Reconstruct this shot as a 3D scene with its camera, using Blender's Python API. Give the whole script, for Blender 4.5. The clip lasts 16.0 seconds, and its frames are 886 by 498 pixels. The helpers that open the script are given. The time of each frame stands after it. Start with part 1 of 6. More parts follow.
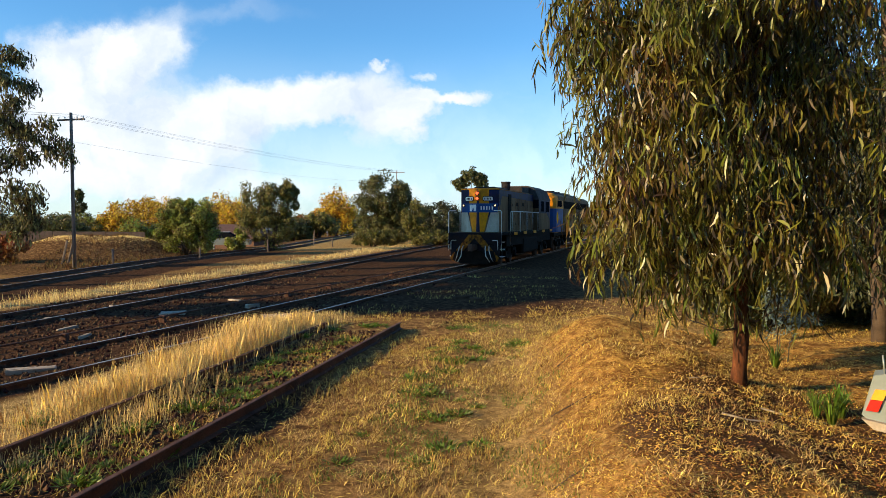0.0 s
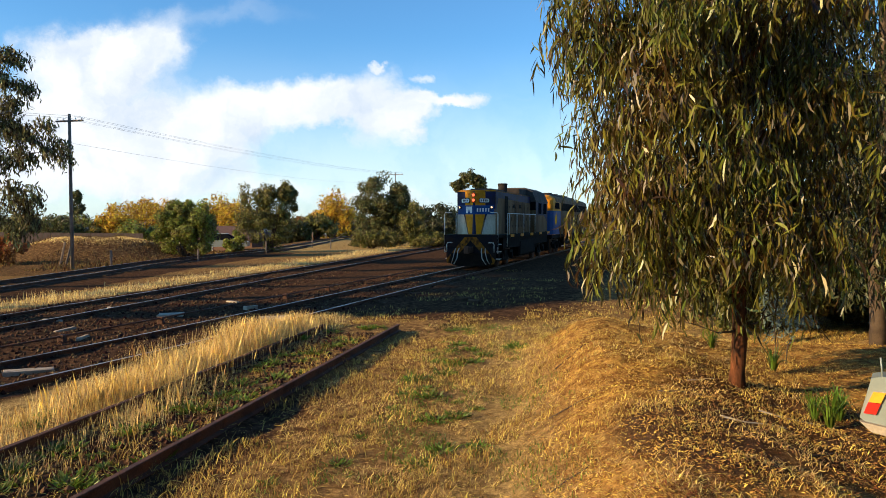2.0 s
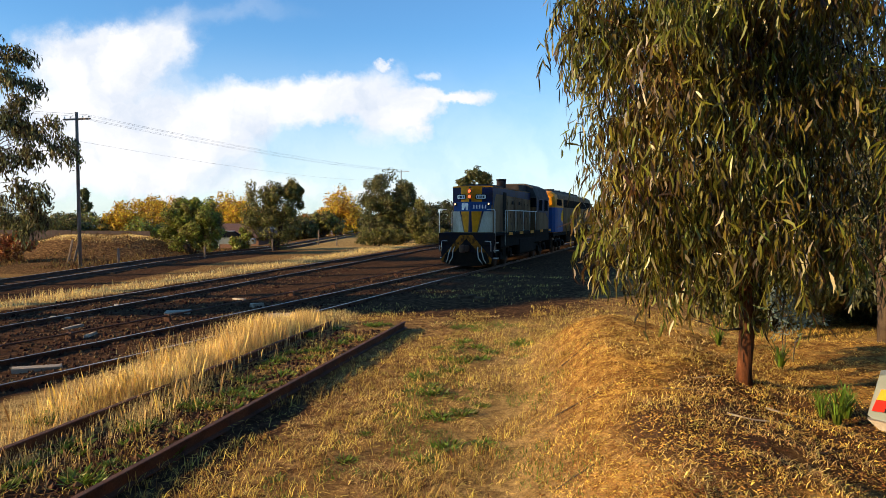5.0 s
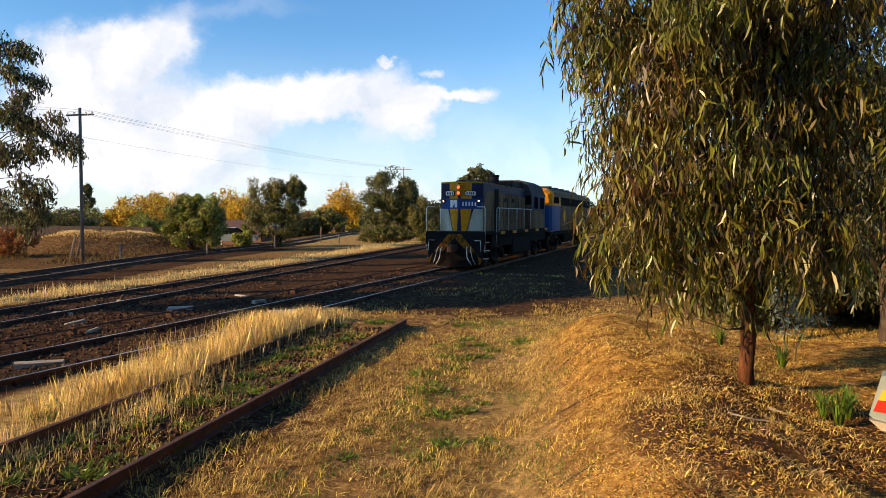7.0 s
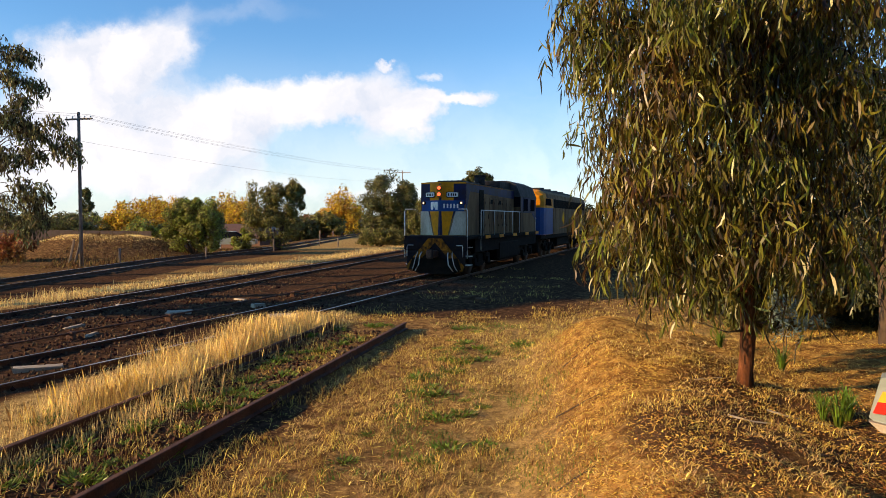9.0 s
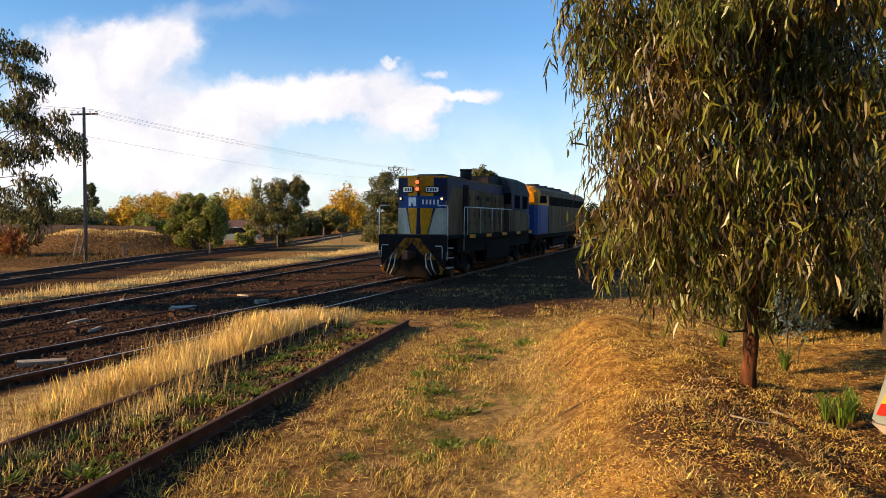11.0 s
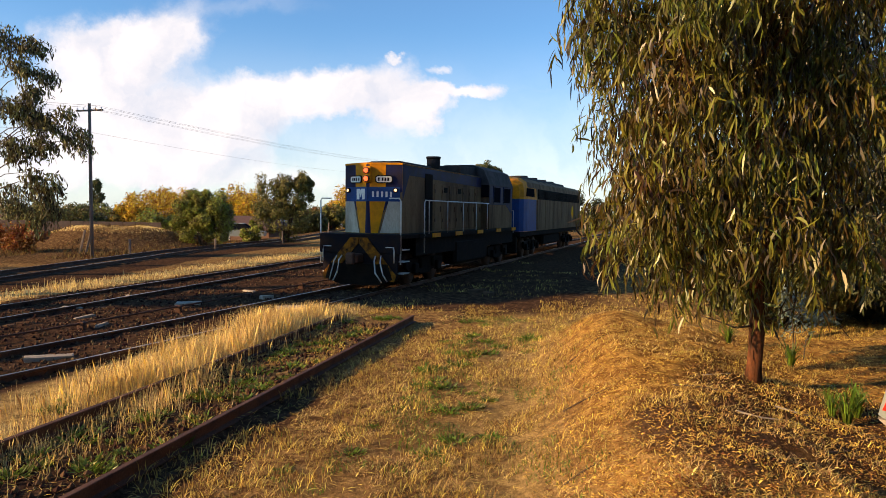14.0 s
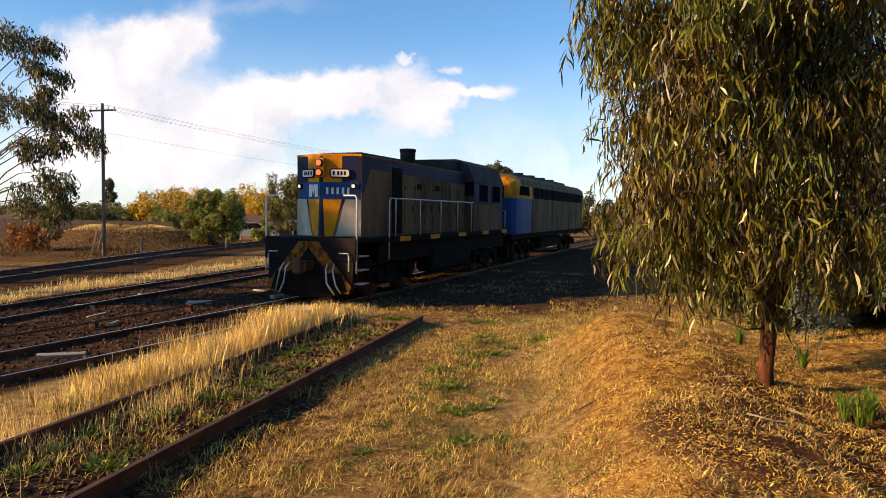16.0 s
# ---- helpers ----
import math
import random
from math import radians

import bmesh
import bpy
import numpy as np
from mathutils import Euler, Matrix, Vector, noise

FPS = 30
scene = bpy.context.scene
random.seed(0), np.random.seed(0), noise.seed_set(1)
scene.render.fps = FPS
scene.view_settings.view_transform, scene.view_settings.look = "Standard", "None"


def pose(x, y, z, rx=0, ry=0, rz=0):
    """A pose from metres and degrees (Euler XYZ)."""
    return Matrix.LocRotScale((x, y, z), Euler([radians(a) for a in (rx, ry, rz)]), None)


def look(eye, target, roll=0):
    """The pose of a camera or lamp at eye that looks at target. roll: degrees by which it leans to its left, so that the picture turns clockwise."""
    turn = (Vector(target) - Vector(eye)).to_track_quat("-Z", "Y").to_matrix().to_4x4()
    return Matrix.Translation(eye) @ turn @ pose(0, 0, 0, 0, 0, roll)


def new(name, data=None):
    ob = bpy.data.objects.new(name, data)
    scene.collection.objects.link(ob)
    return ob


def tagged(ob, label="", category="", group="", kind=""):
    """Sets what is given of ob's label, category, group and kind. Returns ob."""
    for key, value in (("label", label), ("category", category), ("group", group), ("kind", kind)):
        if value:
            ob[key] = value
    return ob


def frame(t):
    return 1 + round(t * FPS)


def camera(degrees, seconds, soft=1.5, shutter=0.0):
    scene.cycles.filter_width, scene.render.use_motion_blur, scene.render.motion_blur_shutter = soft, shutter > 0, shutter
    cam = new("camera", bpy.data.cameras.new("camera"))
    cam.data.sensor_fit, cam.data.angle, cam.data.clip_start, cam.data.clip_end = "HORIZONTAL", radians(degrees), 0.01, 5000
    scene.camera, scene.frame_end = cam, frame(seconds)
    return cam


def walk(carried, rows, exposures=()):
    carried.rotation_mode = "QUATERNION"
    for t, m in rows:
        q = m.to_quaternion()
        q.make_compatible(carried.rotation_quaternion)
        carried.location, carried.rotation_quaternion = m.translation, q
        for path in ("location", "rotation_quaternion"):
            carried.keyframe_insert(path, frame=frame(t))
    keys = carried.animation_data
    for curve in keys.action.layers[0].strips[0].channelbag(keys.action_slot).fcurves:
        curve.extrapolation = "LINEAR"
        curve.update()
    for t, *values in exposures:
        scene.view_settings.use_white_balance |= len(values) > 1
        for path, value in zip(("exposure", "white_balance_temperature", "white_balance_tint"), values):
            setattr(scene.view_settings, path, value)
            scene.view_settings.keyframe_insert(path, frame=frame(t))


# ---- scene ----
# ---- camera and its way ----
EYE = Vector((0.0, 0.0, 2.3))
cam = camera(65.24, 16.0, soft=0.75)
# seconds, turn to the left, tilt up, lean (degrees)
AIMS = [
    (0, 0.0, -2.520, 0.0), (0.5, -0.173, -2.517, 0.021), (1, -0.315, -2.468, -0.024), (1.5, -0.181, -2.486, 0.083),
    (2, -0.129, -2.356, 0.097), (2.5, -0.063, -2.097, -0.122), (3, 0.148, -2.174, 0.003), (3.5, 0.270, -2.454, -0.030),
    (4, 0.312, -2.452, -0.029), (6.5, 0.529, -2.808, 0.216), (7, 0.539, -2.763, 0.351), (7.5, 0.558, -2.728, 0.264),
    (8, 0.707, -2.789, 0.283), (8.5, 0.378, -2.478, 0.167), (9, 0.461, -2.503, 0.189), (11.5, 0.781, -2.755, 0.736),
    (12, 0.785, -2.789, 0.799), (12.5, 0.804, -2.777, 0.556), (13, 0.850, -2.961, 0.364), (13.5, 0.942, -3.113, 0.457),
    (14, 1.146, -3.066, 0.556), (14.5, 1.410, -3.192, 0.558), (15, 1.620, -3.040, 0.698), (15.5, 1.730, -2.985, 0.690),
    (16, 1.970, -3.048, 0.746)]


def aim(turn, tilt, lean):
    return Matrix.Translation(EYE) @ pose(0, 0, 0, 0, 0, turn) @ pose(0, 0, 0, 90 + tilt, 0, 0) @ pose(0, 0, 0, 0, 0, lean)


walk(cam, [(t, aim(a, b, c)) for t, a, b, c in AIMS], exposures=[(0, 0.80, 6500, 8), (4, 0.80, 6720, 11), (8, 0.80, 6950, 15), (14, 0.80, 7280, 19), (16, 0.80, 7300, 19)])

# ---- sky, sun ----
SUN_TO = Vector((-0.86, -0.36, 0.31)).normalized()
sun = new("sun", bpy.data.lights.new("sun", "SUN"))
sun.data.energy, sun.data.angle, sun.data.color = 5.0, radians(0.6), (1.0, 0.71, 0.36)
sun.matrix_world = look((-30, -12, 20), Vector((-30, -12, 20)) - SUN_TO)


def node(nt, kind, **inputs):
    n = nt.nodes.new(kind)
    for k, v in inputs.items():
        if k.startswith("_"):
            continue
        n.inputs[k].default_value = v
    return n


def sky_world():
    w = bpy.data.worlds.new("sky")
    scene.world = w
    w.use_nodes = True
    nt = w.node_tree
    nt.nodes.clear()
    L = nt.links.new
    out = nt.nodes.new("ShaderNodeOutputWorld")
    bg = nt.nodes.new("ShaderNodeBackground")
    L(bg.outputs[0], out.inputs[0])
    sky = nt.nodes.new("ShaderNodeTexSky")
    sky.sky_type, sky.sun_disc = "NISHITA", False
    sky.sun_elevation = math.asin(SUN_TO.z)
    sky.sun_rotation = math.atan2(SUN_TO.x, SUN_TO.y)
    sky.air_density, sky.dust_density, sky.ozone_density = 1.0, 0.15, 1.0
    gain = nt.nodes.new("ShaderNodeMix")
    gain.data_type, gain.blend_type = "RGBA", "MULTIPLY"
    gain.inputs["Factor"].default_value = 1.0
    gain.inputs["B"].default_value = (SKY_GAIN[0], SKY_GAIN[1], SKY_GAIN[2], 1)
    L(sky.outputs[0], gain.inputs["A"])
    co = nt.nodes.new("ShaderNodeTexCoord")
    sep = nt.nodes.new("ShaderNodeSeparateXYZ")
    L(co.outputs["Generated"], sep.inputs[0])

    def math_node(op, a, b=None, clamp=False):
        m = nt.nodes.new("ShaderNodeMath")
        m.operation, m.use_clamp = op, clamp
        for i, v in enumerate((a, b)):
            if v is None:
                continue
            if isinstance(v, (int, float)):
                m.inputs[i].default_value = v
            else:
                L(v, m.inputs[i])
        return m.outputs[0]

    ay = math_node("MAXIMUM", math_node("ABSOLUTE", sep.outputs[1]), 0.05)
    u = math_node("DIVIDE", sep.outputs[0], ay)
    v = math_node("DIVIDE", sep.outputs[2], ay)
    comb = nt.nodes.new("ShaderNodeCombineXYZ")
    L(u, comb.inputs[0])
    L(v, comb.inputs[1])
    # ragged edges: shift the place by noise
    n1 = node(nt, "ShaderNodeTexNoise", Scale=7.0, Detail=7.0, Roughness=0.62)
    L(comb.outputs[0], n1.inputs["Vector"])
    off = nt.nodes.new("ShaderNodeVectorMath")
    off.operation = "SUBTRACT"
    L(n1.outputs["Color"], off.inputs[0])
    off.inputs[1].default_value = (0.5, 0.5, 0.5)
    sc = nt.nodes.new("ShaderNodeVectorMath")
    sc.operation = "MULTIPLY"
    L(off.outputs[0], sc.inputs[0])
    sc.inputs[1].default_value = (0.20, 0.12, 0)
    add = nt.nodes.new("ShaderNodeVectorMath")
    add.operation = "ADD"
    L(comb.outputs[0], add.inputs[0])
    L(sc.outputs[0], add.inputs[1])
    total = None
    for u0, v0, a, b, amp in CLOUDS:
        d = nt.nodes.new("ShaderNodeVectorMath")
        d.operation = "SUBTRACT"
        L(add.outputs[0], d.inputs[0])
        d.inputs[1].default_value = (u0, v0, 0)
        s = nt.nodes.new("ShaderNodeVectorMath")
        s.operation = "MULTIPLY"
        L(d.outputs[0], s.inputs[0])
        s.inputs[1].default_value = (0.84 / a, 0.84 / b, 0)
        ln = nt.nodes.new("ShaderNodeVectorMath")
        ln.operation = "LENGTH"
        L(s.outputs[0], ln.inputs[0])
        mr = nt.nodes.new("ShaderNodeMapRange")
        mr.interpolation_type = "SMOOTHSTEP"
        mr.inputs["From Min"].default_value, mr.inputs["From Max"].default_value = 0.05, 1.1
        mr.inputs["To Min"].default_value, mr.inputs["To Max"].default_value = amp, 0.0
        L(ln.outputs["Value"], mr.inputs["Value"])
        total = mr.outputs[0] if total is None else math_node("ADD", total, mr.outputs[0])
    n2 = node(nt, "ShaderNodeTexNoise", Scale=16.0, Detail=8.0, Roughness=0.6)
    L(add.outputs[0], n2.inputs["Vector"])
    grain = math_node("MULTIPLY_ADD", n2.outputs["Fac"], 0.9)
    nt.nodes[-1].inputs[2].default_value = 0.55
    ahead = nt.nodes.new("ShaderNodeMapRange")
    ahead.inputs["From Min"].default_value, ahead.inputs["From Max"].default_value = 0.0, 0.35
    L(sep.outputs[1], ahead.inputs["Value"])
    thick = math_node("MULTIPLY", total, ahead.outputs[0])
    raw = math_node("MULTIPLY", thick, grain)
    soft_edge = nt.nodes.new("ShaderNodeMapRange")
    soft_edge.interpolation_type = "SMOOTHSTEP"
    soft_edge.inputs["From Min"].default_value, soft_edge.inputs["From Max"].default_value = 0.0, 1.4
    L(raw, soft_edge.inputs["Value"])
    haze = nt.nodes.new("ShaderNodeMapRange")
    haze.interpolation_type = "SMOOTHSTEP"
    haze.inputs["From Min"].default_value, haze.inputs["From Max"].default_value = 0.26, 0.02
    haze.inputs["To Max"].default_value = 0.60
    L(sep.outputs[2], haze.inputs["Value"])
    mask = math_node("MAXIMUM", soft_edge.outputs[0], math_node("MULTIPLY", haze.outputs[0], ahead.outputs[0]))
    # thicker cores are whiter, their undersides greyer
    n3 = node(nt, "ShaderNodeTexNoise", Scale=9.0, Detail=5.0, Roughness=0.55)
    L(add.outputs[0], n3.inputs["Vector"])
    tint = nt.nodes.new("ShaderNodeMix")
    tint.data_type = "RGBA"
    tint.inputs["A"].default_value = (0.39, 0.46, 0.56, 1)
    tint.inputs["B"].default_value = (0.58, 0.605, 0.64, 1)
    tr = nt.nodes.new("ShaderNodeMapRange")
    tr.inputs["From Min"].default_value, tr.inputs["From Max"].default_value = 0.30, 0.56
    L(n3.outputs["Fac"], tr.inputs["Value"])
    L(tr.outputs[0], tint.inputs["Factor"])
    mix = nt.nodes.new("ShaderNodeMix")
    mix.data_type = "RGBA"
    L(mask, mix.inputs["Factor"])
    L(gain.outputs["Result"], mix.inputs["A"])
    L(tint.outputs["Result"], mix.inputs["B"])
    L(mix.outputs["Result"], bg.inputs["Color"])
    bg.inputs["Strength"].default_value = 1.0


SKY_GAIN = (0.048, 0.090, 0.128)
# clouds: place across and up (tangents), half sizes, thickness
CLOUDS = [
    (-0.50, 0.235, 0.13, 0.05, 1.5), (-0.42, 0.235, 0.10, 0.055, 1.3), (-0.53, 0.17, 0.13, 0.09, 1.3), (-0.55, 0.09, 0.18, 0.09, 1.1),
    (-0.35, 0.145, 0.18, 0.05, 1.2), (-0.40, 0.10, 0.20, 0.06, 0.9), (-0.22, 0.165, 0.12, 0.035, 1.1), (-0.11, 0.165, 0.11, 0.04, 1.4),
    (-0.07, 0.145, 0.07, 0.045, 1.2), (-0.01, 0.168, 0.045, 0.014, 1.0), (0.037, 0.171, 0.035, 0.018, 1.2),
    (-0.09, 0.11, 0.07, 0.05, 0.55), (-0.35, 0.06, 0.40, 0.05, 0.7), (-0.10, 0.03, 0.35, 0.035, 0.6),
    (-0.10, 0.205, 0.06, 0.022, 0.5), (-0.33, 0.30, 0.16, 0.02, 0.35), (-0.40, 0.27, 0.08, 0.04, 0.5), (0.12, 0.17, 0.14, 0.03, 0.4),
    (0.20, 0.02, 0.35, 0.04, 0.5), (-0.025, 0.205, 0.02, 0.010, 0.9), (-0.102, 0.217, 0.015, 0.008, 0.8), (0.095, 0.066, 0.02, 0.004, 0.5)]
sky_world()

# ---- mesh and material tools ----
def mat(name, base, rough=0.8, metal=0.0, vary=0.35, scale=6.0, fine=60.0, bump=0.25, second=None, spec=0.3, emit=None, stretch=(1, 1, 1), island=0.0):
    """A surface with stains at one scale and grain at another; second is the colour of the stains."""
    m = bpy.data.materials.new(name)
    m.use_nodes = True
    nt = m.node_tree
    L = nt.links.new
    b = nt.nodes["Principled BSDF"]
    b.inputs["Roughness"].default_value, b.inputs["Metallic"].default_value = rough, metal
    b.inputs["Specular IOR Level"].default_value = spec
    co = nt.nodes.new("ShaderNodeTexCoord")
    mp = nt.nodes.new("ShaderNodeMapping")
    mp.inputs["Scale"].default_value = stretch
    L(co.outputs["Object"], mp.inputs[0])
    n1 = node(nt, "ShaderNodeTexNoise", Scale=scale, Detail=5.0, Roughness=0.6)
    n2 = node(nt, "ShaderNodeTexNoise", Scale=fine, Detail=4.0, Roughness=0.65)
    L(mp.outputs[0], n1.inputs["Vector"])
    L(mp.outputs[0], n2.inputs["Vector"])
    second = second or tuple(c * (1 - vary) for c in base)
    ramp = nt.nodes.new("ShaderNodeMapRange")
    ramp.inputs["From Min"].default_value, ramp.inputs["From Max"].default_value = 0.40, 0.64
    L(n1.outputs["Fac"], ramp.inputs["Value"])
    mx = nt.nodes.new("ShaderNodeMix")
    mx.data_type = "RGBA"
    mx.inputs["A"].default_value, mx.inputs["B"].default_value = (*base, 1), (*second, 1)
    L(ramp.outputs[0], mx.inputs["Factor"])
    hs = nt.nodes.new("ShaderNodeHueSaturation")
    L(mx.outputs["Result"], hs.inputs["Color"])
    vr = nt.nodes.new("ShaderNodeMapRange")
    vr.inputs["From Min"].default_value, vr.inputs["From Max"].default_value = 0.3, 0.7
    vr.inputs["To Min"].default_value, vr.inputs["To Max"].default_value = 1 - vary * 0.5, 1 + vary * 0.5
    L(n2.outputs["Fac"], vr.inputs["Value"])
    val = vr.outputs[0]
    if island:
        g = nt.nodes.new("ShaderNodeNewGeometry")
        ir = nt.nodes.new("ShaderNodeMapRange")
        ir.inputs["To Min"].default_value, ir.inputs["To Max"].default_value = 1 - island, 1 + island
        L(g.outputs["Random Per Island"], ir.inputs["Value"])
        mm = nt.nodes.new("ShaderNodeMath")
        mm.operation = "MULTIPLY"
        L(val, mm.inputs[0])
        L(ir.outputs[0], mm.inputs[1])
        val = mm.outputs[0]
        hr = nt.nodes.new("ShaderNodeMapRange")
        hr.inputs["To Min"].default_value, hr.inputs["To Max"].default_value = 0.5 - island * 0.06, 0.5 + island * 0.06
        L(g.outputs["Random Per Island"], hr.inputs["Value"])
        L(hr.outputs[0], hs.inputs["Hue"])
    L(val, hs.inputs["Value"])
    L(hs.outputs[0], b.inputs["Base Color"])
    if bump:
        bp = nt.nodes.new("ShaderNodeBump")
        bp.inputs["Strength"].default_value, bp.inputs["Distance"].default_value = bump, 0.01
        L(n2.outputs["Fac"], bp.inputs["Height"])
        L(bp.outputs[0], b.inputs["Normal"])
    if emit:
        b.inputs["Emission Color"].default_value, b.inputs["Emission Strength"].default_value = (*emit[:3], 1), emit[3]
    return m


def leaf_mat(name, base, second, pass_light=0.35, rough=0.45, island=0.4, spec=0.4):
    """Leaves: colour varies from leaf to leaf, and light comes through."""
    m = mat(name, base, rough=rough, vary=0.2, scale=1.2, fine=20, bump=0, second=second, spec=spec, island=island)
    nt = m.node_tree
    b = nt.nodes["Principled BSDF"]
    col = b.inputs["Base Color"].links[0].from_socket
    tr = nt.nodes.new("ShaderNodeBsdfTranslucent")
    nt.links.new(col, tr.inputs[0])
    ms = nt.nodes.new("ShaderNodeMixShader")
    ms.inputs[0].default_value = pass_light
    nt.links.new(b.outputs[0], ms.inputs[1])
    nt.links.new(tr.outputs[0], ms.inputs[2])
    nt.links.new(ms.outputs[0], nt.nodes["Material Output"].inputs[0])
    return m


class Form:
    """A mesh in the making: corners and faces with material slots."""

    def __init__(self):
        self.v, self.f, self.s, self.smooth = [], [], [], []

    def add(self, vs, fs, slot=0, smooth=False):
        n = len(self.v)
        self.v.extend(tuple(p) for p in vs)
        self.f.extend(tuple(i + n for i in q) for q in fs)
        self.s.extend([slot] * len(fs))
        self.smooth.extend([smooth] * len(fs))

    def box(self, x0, x1, y0, y1, z0, z1, c=0.0, slot=0):
        """A box with its upright and level edges cut off by c."""
        if c <= 0:
            vs = [(x, y, z) for z in (z0, z1) for x, y in ((x0, y0), (x1, y0), (x1, y1), (x0, y1))]
            self.add(vs, [(3, 2, 1, 0), (4, 5, 6, 7), (0, 1, 5, 4), (1, 2, 6, 5), (2, 3, 7, 6), (3, 0, 4, 7)], slot)
            return
        ring = lambda i, z: [(x0 + i, y0 + c, z), (x0 + c, y0 + i, z), (x1 - c, y0 + i, z), (x1 - i, y0 + c, z), (x1 - i, y1 - c, z), (x1 - c, y1 - i, z), (x0 + c, y1 - i, z), (x0 + i, y1 - c, z)]
        inner = lambda z: [(x0 + c, y0 + c * 1.5, z), (x0 + c * 1.5, y0 + c, z), (x1 - c * 1.5, y0 + c, z), (x1 - c, y0 + c * 1.5, z), (x1 - c, y1 - c * 1.5, z), (x1 - c * 1.5, y1 - c, z), (x0 + c * 1.5, y1 - c, z), (x0 + c, y1 - c * 1.5, z)]
        self.rings([inner(z0), ring(0, z0 + c), ring(0, z1 - c), inner(z1)], slot=slot)

    def rings(self, rs, slot=0, smooth=False, caps=True, closed=True):
        n = len(rs[0])
        vs = [p for r in rs for p in r]
        fs = []
        for k in range(len(rs) - 1):
            for i in range(n if closed else n - 1):
                j = (i + 1) % n
                fs.append((k * n + i, k * n + j, (k + 1) * n + j, (k + 1) * n + i))
        if caps:
            fs.append(tuple(range(n - 1, -1, -1)))
            fs.append(tuple((len(rs) - 1) * n + i for i in range(n)))
        self.add(vs, fs, slot, smooth)

    def tube(self, pts, r, seg=6, slot=0, smooth=True, r1=None):
        pts = [Vector(p) for p in pts]
        rs = []
        for k, p in enumerate(pts):
            a = pts[max(k - 1, 0)]
            b = pts[min(k + 1, len(pts) - 1)]
            d = (b - a).normalized()
            e = d.cross(Vector((0, 0, 1)) if abs(d.z) < 0.95 else Vector((1, 0, 0))).normalized()
            g = d.cross(e)
            rr = r if r1 is None else r + (r1 - r) * k / (len(pts) - 1)
            rs.append([p + (e * math.cos(2 * math.pi * i / seg) + g * math.sin(2 * math.pi * i / seg)) * rr for i in range(seg)])
        self.rings(rs, slot, smooth)

    def prism(self, poly, axis, a, b, slot=0):
        """A flat outline pushed along an axis (0, 1, 2) from a to b."""
        def put(p, h):
            q = list(p)
            q.insert(axis, h)
            return tuple(q)
        self.rings([[put(p, a) for p in poly], [put(p, b) for p in poly]], slot)

    def mesh(self, name, mats):
        me = bpy.data.meshes.new(name)
        me.from_pydata(self.v, [], self.f)
        for m in mats if isinstance(mats, (list, tuple)) else [mats]:
            me.materials.append(m)
        me.polygons.foreach_set("material_index", self.s)
        me.polygons.foreach_set("use_smooth", self.smooth)
        bm = bmesh.new()
        bm.from_mesh(me)
        bmesh.ops.recalc_face_normals(bm, faces=bm.faces)
        bm.to_mesh(me)
        bm.free()
        return me


def part(name, form, material, parent=None, label=""):
    ob = new(name, form.mesh(name, material))
    if parent:
        ob.parent = parent
    if label:
        ob["label"] = label
    return ob


def thing(name, label, category, at=(0, 0, 0), turn=0, group="", kind=""):
    ob = new(name)
    ob.matrix_basis = pose(*at, 0, 0, turn)
    return tagged(ob, label, category, group, kind)


def smooth(a, b, x):
    x = min(1.0, max(0.0, (x - a) / (b - a)))
    return x * x * (3 - 2 * x)

# ---- materials ----
RUST = mat("rusty_steel", (0.13, 0.06, 0.035), 0.75, 0.3, 0.5, 3, 50, 0.4, (0.07, 0.035, 0.025))
RAILTOP = mat("worn_rail_head", (0.38, 0.33, 0.30), 0.35, 0.9, 0.4, 2, 40, 0.1)
SLEEPER = mat("weathered_sleeper", (0.115, 0.074, 0.048), 0.95, 0, 0.5, 4, 40, 0.5, (0.055, 0.036, 0.025), stretch=(1, 6, 6), spec=0.03)
STONE = mat("ballast_stone", (0.105, 0.058, 0.037), 0.95, 0, 0.4, 3, 60, 0.3, (0.052, 0.030, 0.022), island=0.7, spec=0.02)
BARK = mat("peeling_bark", (0.135, 0.050, 0.023), 0.9, 0, 0.8, 13, 55, 1.0, (0.032, 0.019, 0.014), stretch=(1, 1, 0.22), spec=0.05)
TWIG = mat("grey_twig", (0.10, 0.07, 0.05), 0.9, 0, 0.4, 6, 60, 0.4)
PALEBARK = mat("pale_gum_bark", (0.50, 0.44, 0.36), 0.8, 0, 0.4, 2, 18, 0.4, (0.24, 0.20, 0.16), stretch=(1, 1, 0.3))
GUM = leaf_mat("gum_leaf", (0.094, 0.096, 0.014), (0.12, 0.070, 0.015), 0.24, 0.36, 0.92)
GUM_GREY = leaf_mat("grey_gum_leaf", (0.036, 0.045, 0.015), (0.052, 0.050, 0.017), 0.18, 0.42, 0.7)
GUM_FAR = leaf_mat("pale_gum_leaf", (0.125, 0.125, 0.050), (0.10, 0.075, 0.030), 0.3, 0.45, 0.8, spec=0.2)
BUSH_OLIVE = leaf_mat("olive_bush_leaf", (0.125, 0.13, 0.028), (0.16, 0.13, 0.035), 0.25, 0.5, 0.45)
BUSH_DARK = leaf_mat("dark_bush_leaf", (0.080, 0.088, 0.022), (0.115, 0.100, 0.028), 0.2, 0.5, 0.5)
BUSH_GREEN = leaf_mat("bright_bush_leaf", (0.24, 0.27, 0.035), (0.15, 0.13, 0.035), 0.28, 0.5, 0.6)
AUTUMN = leaf_mat("autumn_leaf", (0.58, 0.335, 0.022), (0.34, 0.24, 0.032), 0.34, 0.5, 0.5)
